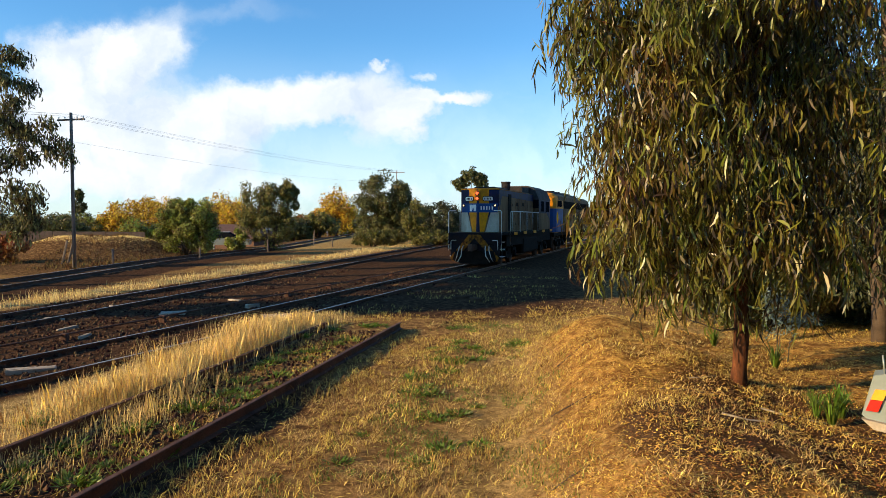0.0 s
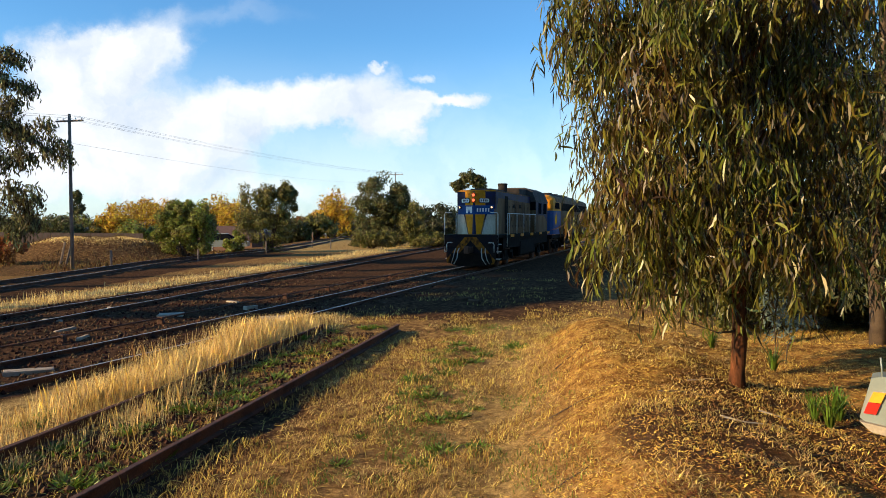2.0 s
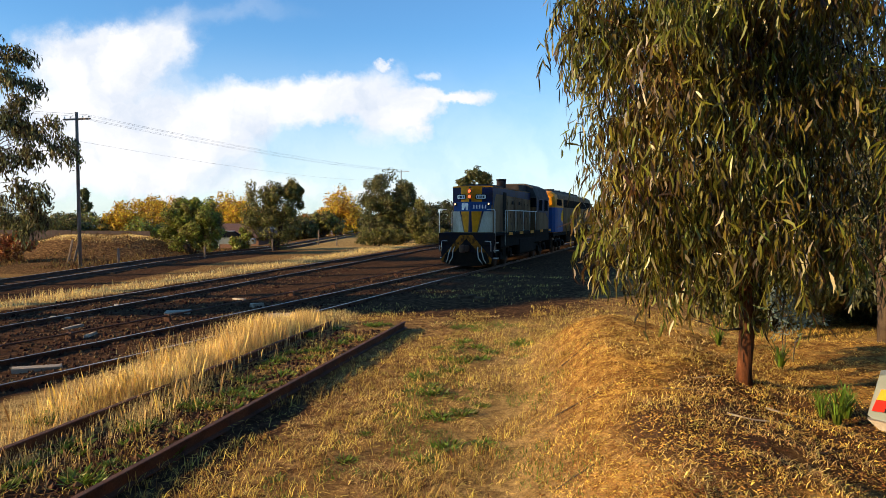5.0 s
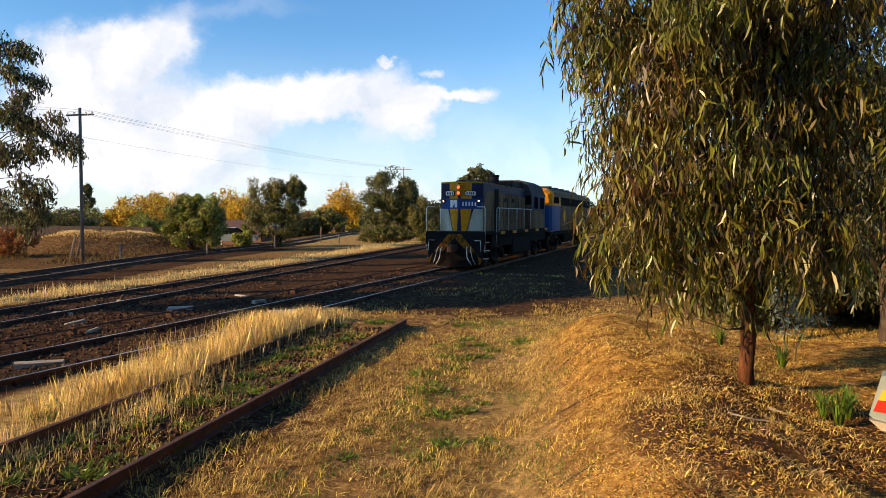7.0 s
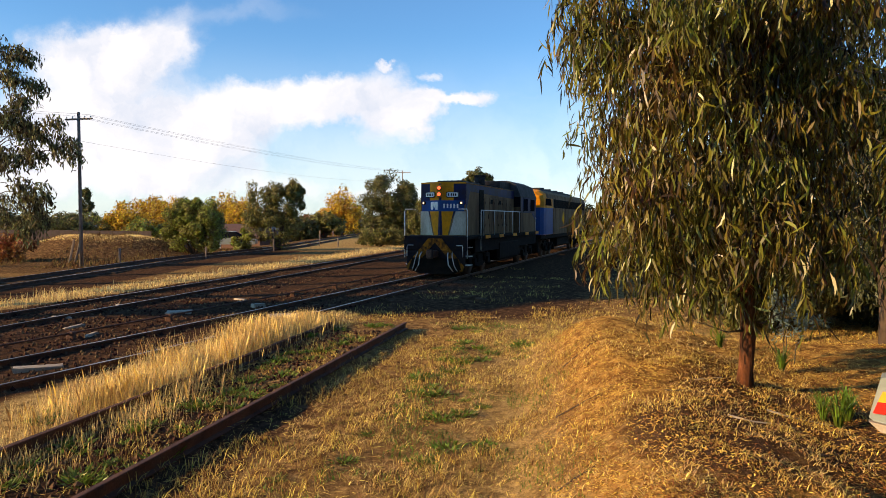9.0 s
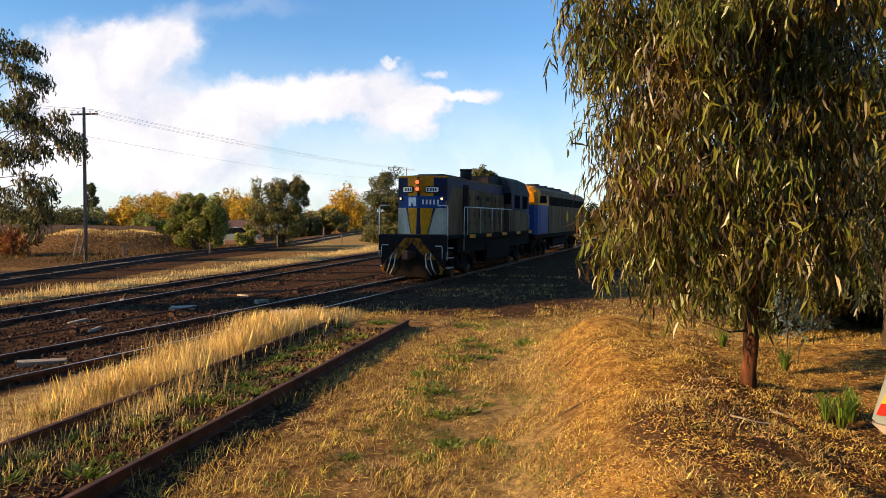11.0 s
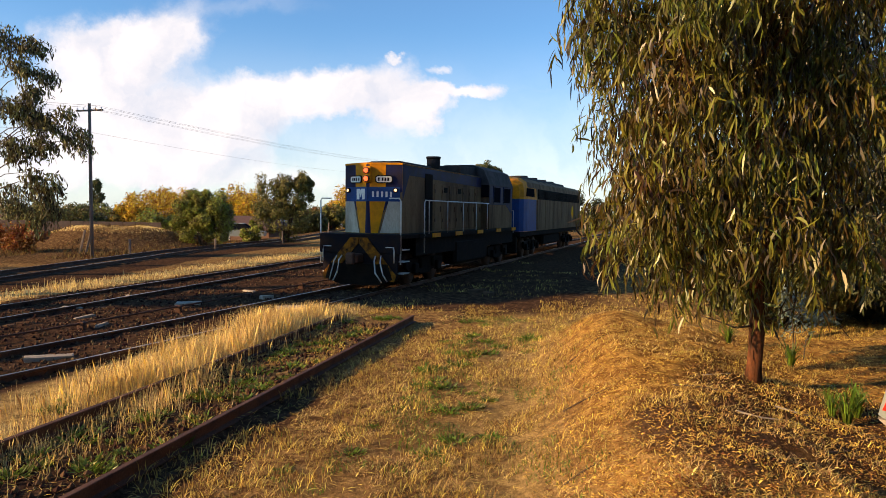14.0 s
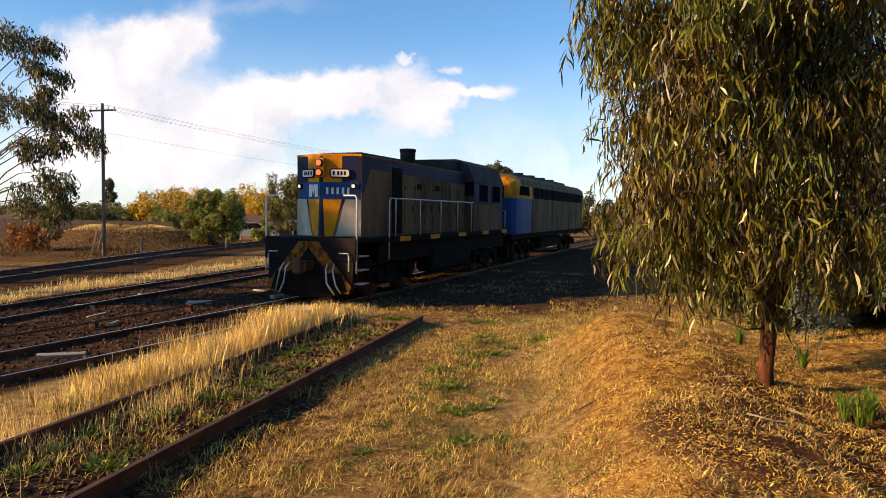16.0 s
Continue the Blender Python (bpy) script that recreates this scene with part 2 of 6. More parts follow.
AUTUMN_RED = leaf_mat("russet_leaf", (0.30, 0.09, 0.03), (0.22, 0.12, 0.03), 0.3, 0.5, 0.4)
STRAW = leaf_mat("dry_grass", (0.86, 0.67, 0.31), (0.64, 0.47, 0.19), 0.4, 0.6, 0.4, spec=0.04)
DEAD = leaf_mat("brown_dead_grass", (0.19, 0.115, 0.048), (0.11, 0.068, 0.030), 0.25, 0.7, 0.6, spec=0.04)
SHORT = leaf_mat("short_dry_grass", (0.62, 0.42, 0.13), (0.30, 0.19, 0.06), 0.3, 0.7, 0.75, spec=0.04)
MULCH = mat("bark_mulch", (0.54, 0.315, 0.085), 0.9, 0, 0.4, 1.5, 60, 0.2, (0.24, 0.12, 0.042), island=0.62, spec=0.03)
WEED = leaf_mat("green_weed", (0.15, 0.22, 0.025), (0.09, 0.135, 0.02), 0.35, 0.45, 0.5)
POLEWOOD = mat("grey_pole_timber", (0.26, 0.20, 0.16), 0.85, 0, 0.4, 2, 30, 0.5, (0.10, 0.08, 0.07), stretch=(3, 3, 0.3))
WIRE = mat("grey_wire", (0.22, 0.22, 0.23), 0.6, 0.2, 0.1, 5, 50, 0)
CREAM = mat("weathered_cream_paint", (0.50, 0.44, 0.34), 0.6, 0, 0.35, 2.0, 40, 0.15, (0.30, 0.24, 0.17), stretch=(1, 1, 0.35))
NAVY = mat("faded_navy_paint", (0.020, 0.023, 0.075), 0.6, 0, 0.4, 2.5, 40, 0.1, (0.026, 0.021, 0.035), spec=0.1)
BLUE = mat("blue_paint", (0.016, 0.066, 0.215), 0.55, 0, 0.25, 3, 40, 0.1, (0.022, 0.055, 0.16), spec=0.10)
GOLD = mat("golden_yellow_paint", (0.74, 0.275, 0.010), 0.55, 0, 0.25, 3, 40, 0.1, (0.50, 0.185, 0.012), spec=0.10)
SOOT_NAVY = mat("grimy_navy_paint", (0.011, 0.009, 0.013), 0.8, 0, 0.5, 3, 40, 0.2, (0.020, 0.011, 0.008), spec=0.1)
SOOT_GOLD = mat("grimy_gold_paint", (0.30, 0.105, 0.008), 0.75, 0, 0.6, 5, 30, 0.2, (0.035, 0.015, 0.008), spec=0.08)
WHITE = mat("white_paint", (0.80, 0.78, 0.72), 0.5, 0, 0.15, 4, 40, 0.05)
BLACK = mat("sooty_underframe", (0.008, 0.006, 0.005), 0.9, 0, 0.5, 4, 40, 0.3, (0.016, 0.010, 0.007), spec=0.08)
# dirty cream of the sides away from the sun; their shade is in the colour
SHADED_GRIME = mat("shaded_grimy_cream_paint", (0.20, 0.122, 0.062), 0.75, 0, 0.45, 1.6, 35, 0.2, (0.095, 0.052, 0.027), stretch=(1, 1, 0.2), spec=0.05)
ROOF_DARK = mat("sooty_roof", (0.030, 0.026, 0.026), 0.8, 0, 0.5, 3, 40, 0.2, spec=0.15)
ROOF_GREY = mat("grey_roof_paint", (0.066, 0.060, 0.058), 0.85, 0, 0.4, 3, 40, 0.2, spec=0.12)
GALV = mat("handrail_paint", (0.62, 0.60, 0.56), 0.45, 0.2, 0.2, 6, 60, 0.05)
RED_LAMP = mat("red_lamp_lens", (0.45, 0.05, 0.025), 0.3, 0, 0.1, 8, 60, 0, emit=(1.0, 0.13, 0.035, 1.3))
WARM_LAMP = mat("lit_headlamp_lens", (0.7, 0.5, 0.3), 0.25, 0, 0.1, 8, 60, 0, emit=(1.0, 0.62, 0.35, 1.0))
AMBER = mat("amber_lens", (0.9, 0.40, 0.04), 0.2, 0, 0.1, 8, 60, 0, spec=0.6)
RED_LENS = mat("red_lens", (0.65, 0.03, 0.02), 0.2, 0, 0.1, 8, 60, 0, spec=0.6)
GLASS_DARK = mat("dark_window_glass", (0.010, 0.011, 0.014), 0.6, 0, 0.1, 4, 40, 0, spec=0.0)
BRICK = mat("brown_brick", (0.14, 0.075, 0.05), 0.9, 0, 0.35, 8, 40, 0.3)
TILE_RED = mat("terracotta_roof", (0.11, 0.06, 0.045), 0.8, 0, 0.35, 5, 40, 0.3)
TILE_GREY = mat("grey_roof_sheet", (0.20, 0.20, 0.21), 0.6, 0, 0.3, 5, 40, 0.2)
FENCE_MAT = mat("grey_brown_fence", (0.13, 0.095, 0.078), 0.9, 0, 0.3, 3, 30, 0.2, spec=0.05)
CAR_WHITE = mat("silver_car_paint", (0.30, 0.34, 0.32), 0.3, 0.2, 0.08, 3, 40, 0, spec=0.5)
RUBBER = mat("black_rubber", (0.02, 0.02, 0.02), 0.8, 0, 0.2, 4, 40, 0.1)
THATCH = leaf_mat("matted_straw", (0.74, 0.52, 0.22), (0.42, 0.27, 0.10), 0.35, 0.7, 0.6, spec=0.04)
CONCRETE = mat("pale_concrete", (0.40, 0.33, 0.25), 0.9, 0, 0.3, 5, 60, 0.3)


# ---- the lie of the land ----
def main_x(y, off=0.0):
    return -13.42 + off * 1.024 + 0.2171 * y


def siding_x(y, off=0.0):
    return -5.10 + off * 1.024 + 0.2171 * y


def train_x(y, off=0.0):
    return -9.93 + off * 1.0575 + 0.3437 * y - 0.007 * max(0.0, 16 - y) ** 2


def far_x(y, off=0.0):
    return -15.9 + off + 2.6 * smooth(36, 60, y)


def lumps(x, y, s, amp):
    return (noise.noise(Vector((x * s, y * s, 3.7))) + 0.5 * noise.noise(Vector((x * s * 2.3, y * s * 2.3, 9.1)))) * amp


def mound(x, y):
    """How far one is up the mulched bank: 0 at its foot, 1 on top."""
    near = 0.4 * max(0.0, 4.8 - y)
    return smooth(-0.35 + 0.13 * y - near, 1.35 + 0.10 * y - near, x) * (1 - smooth(11.4, 14.6, y + 0.15 * (x - 3)))


def ground_z(x, y):
    z = -0.15 + lumps(x, y, 0.5, 0.035) + (lumps(x, y, 2.0, 0.022) + lumps(x, y, 4.3, 0.012) if 2 < y < 30 and -14 < x < 10 else 0)
    z += (0.74 - 0.34 * smooth(1.35 + 0.10 * y, 3.6 + 0.13 * y, x)) * mound(x, y) * (1 + lumps(x, y, 0.7, 0.12)) + mound(x, y) * lumps(x, y, 2.6, 0.035)
    # the cutting between the main line and the goods line lies lower, the dirt heap rises beyond
    r = math.hypot((x + 23.4) / 7.2, (y - 46) / 6.5)
    z += 1.30 * smooth(1.0, 0.25, r) * (1 + lumps(x, y, 0.3, 0.25)) if r < 1 else 0
    z -= 0.05 * smooth(0.85, 1.0, x - siding_x(y)) * smooth(2.6, 1.4, x - siding_x(y)) * smooth(16, 14.5, y)
    d = min(abs(x - main_x(y)), abs(x - train_x(y)) if y < 75 else 9)
    if y > -10:
        z += 0.05 * smooth(1.9, 1.2, d)
    # the suburb beyond the goods line lies lower
    z -= 2.2 * smooth(far_x(y) - 3, far_x(y) - 8, x) * smooth(54, 72, y)
    z -= 2.2 * smooth(95, 130, y) * smooth(far_x(y) - 8, far_x(y) - 3, x)
    return z


GROUND = bpy.data.materials.new("yard_ground")


def ground_material():
    m = GROUND
    m.use_nodes = True
    nt = m.node_tree
    L = nt.links.new
    b = nt.nodes["Principled BSDF"]
    b.inputs["Roughness"].default_value = 0.95
    b.inputs["Specular IOR Level"].default_value = 0.0
    co = nt.nodes.new("ShaderNodeTexCoord")
    att = nt.nodes.new("ShaderNodeVertexColor")
    att.layer_name = "soil"
    sep = nt.nodes.new("ShaderNodeSeparateColor")
    L(att.outputs[0], sep.inputs[0])
    big = node(nt, "ShaderNodeTexNoise", Scale=0.9, Detail=6.0, Roughness=0.65)
    mid = node(nt, "ShaderNodeTexNoise", Scale=6.0, Detail=6.0, Roughness=0.7)
    fine = node(nt, "ShaderNodeTexNoise", Scale=28.0, Detail=6.0, Roughness=0.8)
    for n in (big, mid, fine):
        L(co.outputs["Object"], n.inputs["Vector"])

    def mixc(fac, a, c):
        x = nt.nodes.new("ShaderNodeMix")
        x.data_type = "RGBA"
        for sock, v in (("Factor", fac), ("A", a), ("B", c)):
            if isinstance(v, tuple):
                x.inputs[sock].default_value = (*v, 1)
            else:
                L(v, x.inputs[sock])
        return x.outputs["Result"]

    def rng(sock, a, c):
        r = nt.nodes.new("ShaderNodeMapRange")
        r.interpolation_type = "SMOOTHSTEP"
        r.inputs["From Min"].default_value, r.inputs["From Max"].default_value = a, c
        L(sock, r.inputs["Value"])
        return r.outputs[0]

    def edge(chan):
        a = nt.nodes.new("ShaderNodeMath")
        a.operation = "MULTIPLY_ADD"
        L(mid.outputs["Fac"], a.inputs[0])
        a.inputs[1].default_value = 0.9
        s = nt.nodes.new("ShaderNodeMath")
        s.operation = "SUBTRACT"
        L(chan, s.inputs[0])
        s.inputs[1].default_value = 0.45
        L(s.outputs[0], a.inputs[2])
        return rng(a.outputs[0], 0.25, 0.75)

    soil = mixc(rng(mid.outputs["Fac"], 0.40, 0.58), (0.36, 0.22, 0.088), (0.115, 0.062, 0.028))
    soil = mixc(rng(big.outputs["Fac"], 0.45, 0.65), soil, (0.25, 0.145, 0.056))
    cinder_shade = mixc(rng(mid.outputs["Fac"], 0.35, 0.65), (0.105, 0.060, 0.036), (0.042, 0.024, 0.015))
    bank = mixc(rng(mid.outputs["Fac"], 0.35, 0.62), (0.56, 0.335, 0.095), (0.20, 0.096, 0.030))
    bank = mixc(rng(big.outputs["Fac"], 0.5, 0.62), bank, (0.17, 0.088, 0.030))
    straw = mixc(rng(mid.outputs["Fac"], 0.35, 0.65), (0.50, 0.345, 0.135), (0.20, 0.125, 0.052))
    c = mixc(edge(sep.outputs[0]), soil, cinder_shade)
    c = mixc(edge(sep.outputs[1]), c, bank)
    c = mixc(edge(sep.outputs[2]), c, straw)
    hs = nt.nodes.new("ShaderNodeHueSaturation")
    L(c, hs.inputs["Color"])
    v = nt.nodes.new("ShaderNodeMapRange")
    v.inputs["From Min"].default_value, v.inputs["From Max"].default_value = 0.3, 0.7
    v.inputs["To Min"].default_value, v.inputs["To Max"].default_value = 0.35, 1.6
    L(fine.outputs["Fac"], v.inputs["Value"])
    L(v.outputs[0], hs.inputs["Value"])
    L(hs.outputs[0], b.inputs["Base Color"])
    bp = nt.nodes.new("ShaderNodeBump")
    bp.inputs["Strength"].default_value, bp.inputs["Distance"].default_value = 0.7, 0.03
    L(fine.outputs["Fac"], bp.inputs["Height"])
    L(bp.outputs[0], b.inputs["Normal"])


def soil_mix(x, y):
    """Shares of cinders with painted shade, mulch and standing straw at a place."""
    m = mound(x, y)
    cinder_shade = max(smooth(2.6, 1.6, abs(x - main_x(y))), smooth(2.4, 1.4, abs(x - train_x(y))) if y < 70 else 0, smooth(2.6, 1.6, abs(x - far_x(y, 1.2))) if y > 0 else 0)
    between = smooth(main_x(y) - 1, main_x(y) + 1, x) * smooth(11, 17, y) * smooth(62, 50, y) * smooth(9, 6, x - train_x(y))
    cinder_shade = max(cinder_shade, 0.72 * between * smooth(14.8, 16.6, y + 0.6 * min(x, 0.0) + 0.05 * x + lumps(x, y, 0.4, 1.2)) if x > siding_x(y, 1.5) or y > 17 else cinder_shade)
    cinder_shade = max(cinder_shade, smooth(main_x(y), main_x(y) + 1, x) * smooth(train_x(y) + 1.2, train_x(y), x) if y > -5 and y < 60 else 0)
    cinder_shade = max(cinder_shade, 0.85 * smooth(0.95, 0.6, abs(x - siding_x(y))) * smooth(10.5, 7.5, y))
    # dark dirt beside the siding, with the rail's broad shadow painted in
    cinder_shade = max(cinder_shade, 0.85 * smooth(2.1, 1.1, x - siding_x(y)) * smooth(0.7, 0.8, x - siding_x(y)) * smooth(13.5, 8, y))
    cinder_shade *= 1 - m
    # shade on the bank and under the gum, painted together with dark litter
    shade_litter = smooth(1.1, 0.5, math.hypot((x - 2.1) / 0.85, (y - 5.6) / 1.7))
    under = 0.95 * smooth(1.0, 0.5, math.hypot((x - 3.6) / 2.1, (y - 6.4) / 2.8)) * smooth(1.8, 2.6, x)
    shade_litter = max(shade_litter, under)
    cinder_shade, m = max(cinder_shade, 0.8 * shade_litter), m * (1 - 0.7 * shade_litter)
    if y > 30 and x < far_x(y) - 1.5:
        # the heap's shaded brown face and sunlit straw crest, put into the soil colours
        top = smooth(0.62, 0.35, math.hypot((x + 23.4) / 7.2, (y - 47) / 6.5))
        return 0.55 * (1 - top), 0.3 * (1 - top), 0.8 * top
    s = smooth(1.4, 0.6, abs(x - (siding_x(y, -1.6)))) * smooth(19, 16, y)
    s = max(s, smooth(1.2, 0.5, abs(x - main_x(y, -3.0))) * smooth(2, 8, y))
    s = max(s, smooth(main_x(y, -2), main_x(y, -3), x) * smooth(52, 60, y + abs(x) * 0.3))
    foot = smooth(-1.5, -0.3, x + 0.35 - 0.13 * y) * smooth(18, 16, y)
    s = max(s, 0.62 * foot, 0.34 * smooth(1.6, 2.6, x - siding_x(y)) * smooth(18, 16, y))
    return cinder_shade, m, s * (1 - mound(x, y))


def build_ground():
    def ticks(lo, a, b, hi, step, grow):
        mid = list(np.arange(a, b + 1e-6, step))
        up, s = [], step
        x = b
        while x < hi:
            s *= grow
            x += s
            up.append(x)
        dn, s = [], step
        x = a
        while x > lo:
            s *= grow
            x -= s
            dn.append(x)
        return dn[::-1] + mid + up
    xs = ticks(-1600, -13, 9, 1600, 0.14, 1.12)
    ys = ticks(-1600, 2.0, 28, 2500, 0.14, 1.10)
    vs = [(x, y, ground_z(x, y)) for y in ys for x in xs]
    nx = len(xs)
    fs = [(j * nx + i, j * nx + i + 1, (j + 1) * nx + i + 1, (j + 1) * nx + i) for j in range(len(ys) - 1) for i in range(nx - 1)]
    me = bpy.data.meshes.new("ground")
    me.from_pydata(vs, [], fs)
    col = me.color_attributes.new("soil", "FLOAT_COLOR", "POINT")
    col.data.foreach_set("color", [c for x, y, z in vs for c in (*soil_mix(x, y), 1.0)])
    me.polygons.foreach_set("use_smooth", [True] * len(fs))
    me.materials.append(GROUND)
    tagged(new("ground", me), "dry dirt, cinders and straw of a railway yard", "ground", kind="structure")


ground_material()
build_ground()


# ---- tracks ----
def rail_form(line, off, y0, y1, step=2.0, h=0.15):
    """A flat-bottomed rail: foot, web and head swept along a line."""
    prof = [(-0.065, -h), (0.065, -h), (0.065, -h + 0.014), (0.012, -h + 0.03), (0.012, -0.042), (0.036, -0.032), (0.036, -0.005), (0.028, 0.0), (-0.028, 0.0), (-0.036, -0.005), (-0.036, -0.032), (-0.012, -0.042), (-0.012, -h + 0.03), (-0.065, -h + 0.014)]
    f = Form()
    n = max(2, int((y1 - y0) / step) + 1)
    rs = []
    for k in range(n):
        y = y0 + (y1 - y0) * k / (n - 1)
        x = line(y, off)
        rs.append([(x + px, y, pz) for px, pz in prof])
    f.rings(rs)
    # the head's running face is polished
    for i, q in enumerate(f.f):
        zs = [f.v[j][2] for j in q]
        if len(q) == 4 and min(zs) > -0.004:
            f.s[i] = 1
    return f


def track(name, label, line, y0, y1, gauge, sleepers, top=RAILTOP):
    t = thing(name, label, "railway track", kind="structure")
    for off in (-gauge / 2, gauge / 2):
        part("rail", rail_form(line, off, y0, y1), [RUST, top], t)
    if sleepers:
        f = Form()
        f.box(-1.25, 1.25, -0.12, 0.12, -0.26, -0.125, 0.015)
        me = f.mesh("sleeper", SLEEPER)
        rnd = random.Random(5)
        y = sleepers[0]
        while y < sleepers[1]:
            s = new("sleeper", me)
            s.parent = t
            dx = (line(y + 0.5) - line(y - 0.5))
            s.matrix_basis = pose(line(y) + rnd.uniform(-0.06, 0.06), y, rnd.uniform(-0.03, 0.01), 0, rnd.uniform(-1, 1), -math.degrees(math.atan(dx)) + rnd.uniform(-2, 2))
            y += 0.68
    return t


track("main_line_track", "main line railway track with worn shiny rails on dark ballast", main_x, -60, 300, 1.61, (4, 60))
track("yard_track", "yard railway track with rusty rails in dirt and weeds", train_x, -12, 90, 1.61, (7, 40))
track("siding_track", "disused rusty siding rails ending in weedy dirt", siding_x, -30, 15.3, 1.60, None, top=RUST)
track("goods_line_track", "distant railway track behind a strip of dry grass", far_x, -40, 200, 1.61, (20, 70))


# ---- plants ----
def add_leaf(f, p, d, n, length, width, bend=0.0):
    """A long leaf: a narrow diamond of two halves, bent along its way."""
    side = d.cross(n)
    if side.length < 1e-4:
        side = d.cross(Vector((1, 0, 0)))
    side = side.normalized() * width * 0.5
    up = side.cross(d).normalized()
    mid = p + d * length * 0.45 + up * bend * length
    f.v.extend((tuple(p), tuple(mid + side), tuple(p + d * length), tuple(mid - side)))
    k = len(f.v)
    f.f.append((k - 4, k - 3, k - 2, k - 1))
    f.s.append(0)
    f.smooth.append(False)


def sickle_leaf(f, p, d, n, length, width, curve):
    """A long gum leaf, curved like a sickle and tapering to both ends."""
    side = d.cross(n)
    if side.length < 1e-3:
        side = d.cross(Vector((1, 0, 0.2)))
    side = side.normalized()
    a = p + d * length * 0.32 + side * curve * length * 0.8
    b = p + d * length * 0.68 + side * curve * length
    w = side * width * 0.5
    k = len(f.v)
    f.v.extend((tuple(p), tuple(a - w), tuple(a + w), tuple(b - w * 0.8), tuple(b + w * 0.8), tuple(p + d * length)))
    f.f.extend(((k, k + 1, k + 2), (k + 1, k + 3, k + 4, k + 2), (k + 3, k + 5, k + 4)))


def rand_dir(rnd):
    z = rnd.uniform(-1, 1)
    a = rnd.uniform(0, 2 * math.pi)
    r = math.sqrt(1 - z * z)
    return Vector((r * math.cos(a), r * math.sin(a), z))


def leaf_mesh(f, name, material):
    me = bpy.data.meshes.new(name)
    me.from_pydata(f.v, [], f.f)
    me.materials.append(material)
    return me


def trunk_form(path, r0, r1, rnd, seg=10, lumpy=0.12):
    f = Form()
    pts = [Vector(p) for p in path]
    rs = []
    for k, p in enumerate(pts):
        d = (pts[min(k + 1, len(pts) - 1)] - pts[max(k - 1, 0)]).normalized()
        e = d.cross(Vector((0, 1, 0.1))).normalized()
        g = d.cross(e)
        r = r0 + (r1 - r0) * k / (len(pts) - 1)
        if k == 0:
            r *= 1.3
        rs.append([p + (e * math.cos(2 * math.pi * i / seg) + g * math.sin(2 * math.pi * i / seg)) * r * (1 + rnd.uniform(-lumpy, lumpy)) for i in range(seg)])
    f.rings(rs, smooth=True)
    return f


def hanging_gum(name, label, base, height, blobs, strands, leaf, width, bark, leaves, r0=0.13, seed=1, limbs=14, per=(9, 17), droop=0.6, lean=(0, 0)):
    """A gum tree: bent trunk, limbs to the leaf masses, and drooping sprays of long leaves in them.
    blobs: (x, y, z, rx, ry, rz, weight) from the base."""
    rnd = random.Random(seed)
    t = thing(name, label, "tree", base)
    path = []
    steps = 12
    for k in range(steps + 1):
        h = height * k / steps
        path.append((lean[0] * h + 0.06 * math.sin(h * 1.3 + seed), lean[1] * h + 0.05 * math.sin(h * 0.9 + 2 * seed), h - (0.12 if k == 0 else 0)))
    part("trunk", trunk_form(path, r0, r0 * 0.25, rnd), bark, t)
    tips = []
    for k in range(limbs):
        bx, by, bz, rx, ry, rz, w = blobs[k % len(blobs)]
        d = rand_dir(rnd)
        tip = Vector((bx + d.x * rx * 0.7, by + d.y * ry * 0.7, bz + d.z * rz * 0.6))
        h0 = min(max(tip.z * rnd.uniform(0.45, 0.8), height * 0.2), height * 0.95)
        i = int(h0 / height * steps)
        s = Vector(path[i])
        bow = Vector((0, 0, 0.12 * (tip - s).length))
        f = Form()
        r = r0 * rnd.uniform(0.18, 0.36)
        f.tube([s, s.lerp(tip, 0.35) + bow, s.lerp(tip, 0.7) + bow, tip], r, 6, r1=r * 0.3)
        part("limb", f, bark if k % 2 else TWIG, t)
    f = Form()
    tw = Form()
    weights = [b[6] for b in blobs]
    for k in range(strands):
        bx, by, bz, rx, ry, rz, w = rnd.choices(blobs, weights)[0]
        d = rand_dir(rnd) * rnd.random() ** 0.4
        p = Vector((bx + d.x * rx, by + d.y * ry, bz + d.z * rz))
        n = rnd.randint(*per)
        out = Vector((p.x - lean[0] * p.z, p.y - lean[1] * p.z, 0))
        out = (out.normalized() if out.length > 0.05 else Vector((1, 0, 0))) * rnd.uniform(0.2, 0.9) + rand_dir(rnd) * 0.4
        step = leaf * 0.42
        start = p.copy()
        for i in range(n):
            q = i / n
            out.z -= droop * 0.28
            p = p + out.normalized() * step
            if base[2] + p.z < ground_z(base[0] + p.x, base[1] + p.y) + 0.25:
                break
            ld = Vector((rnd.gauss(0, 0.33), rnd.gauss(0, 0.33), -1)) if rnd.random() < 0.85 else rand_dir(rnd)
            sickle_leaf(f, p, ld.normalized(), rand_dir(rnd), leaf * rnd.uniform(0.6, 1.25), width * rnd.uniform(0.7, 1.3), rnd.uniform(-0.12, 0.12))
        if k % 5 == 0 and (p - start).length > 0.05:
            tw.tube([start, start.lerp(p, 0.5) + Vector((0, 0, 0.03)), p], 0.004 + leaf * 0.02, 3, r1=0.002)
    cr = new("crown", leaf_mesh(f, "crown", leaves))
    cr.parent = t
    part("twig_spray", tw, TWIG, t)["kind"] = "stuff"
    return t


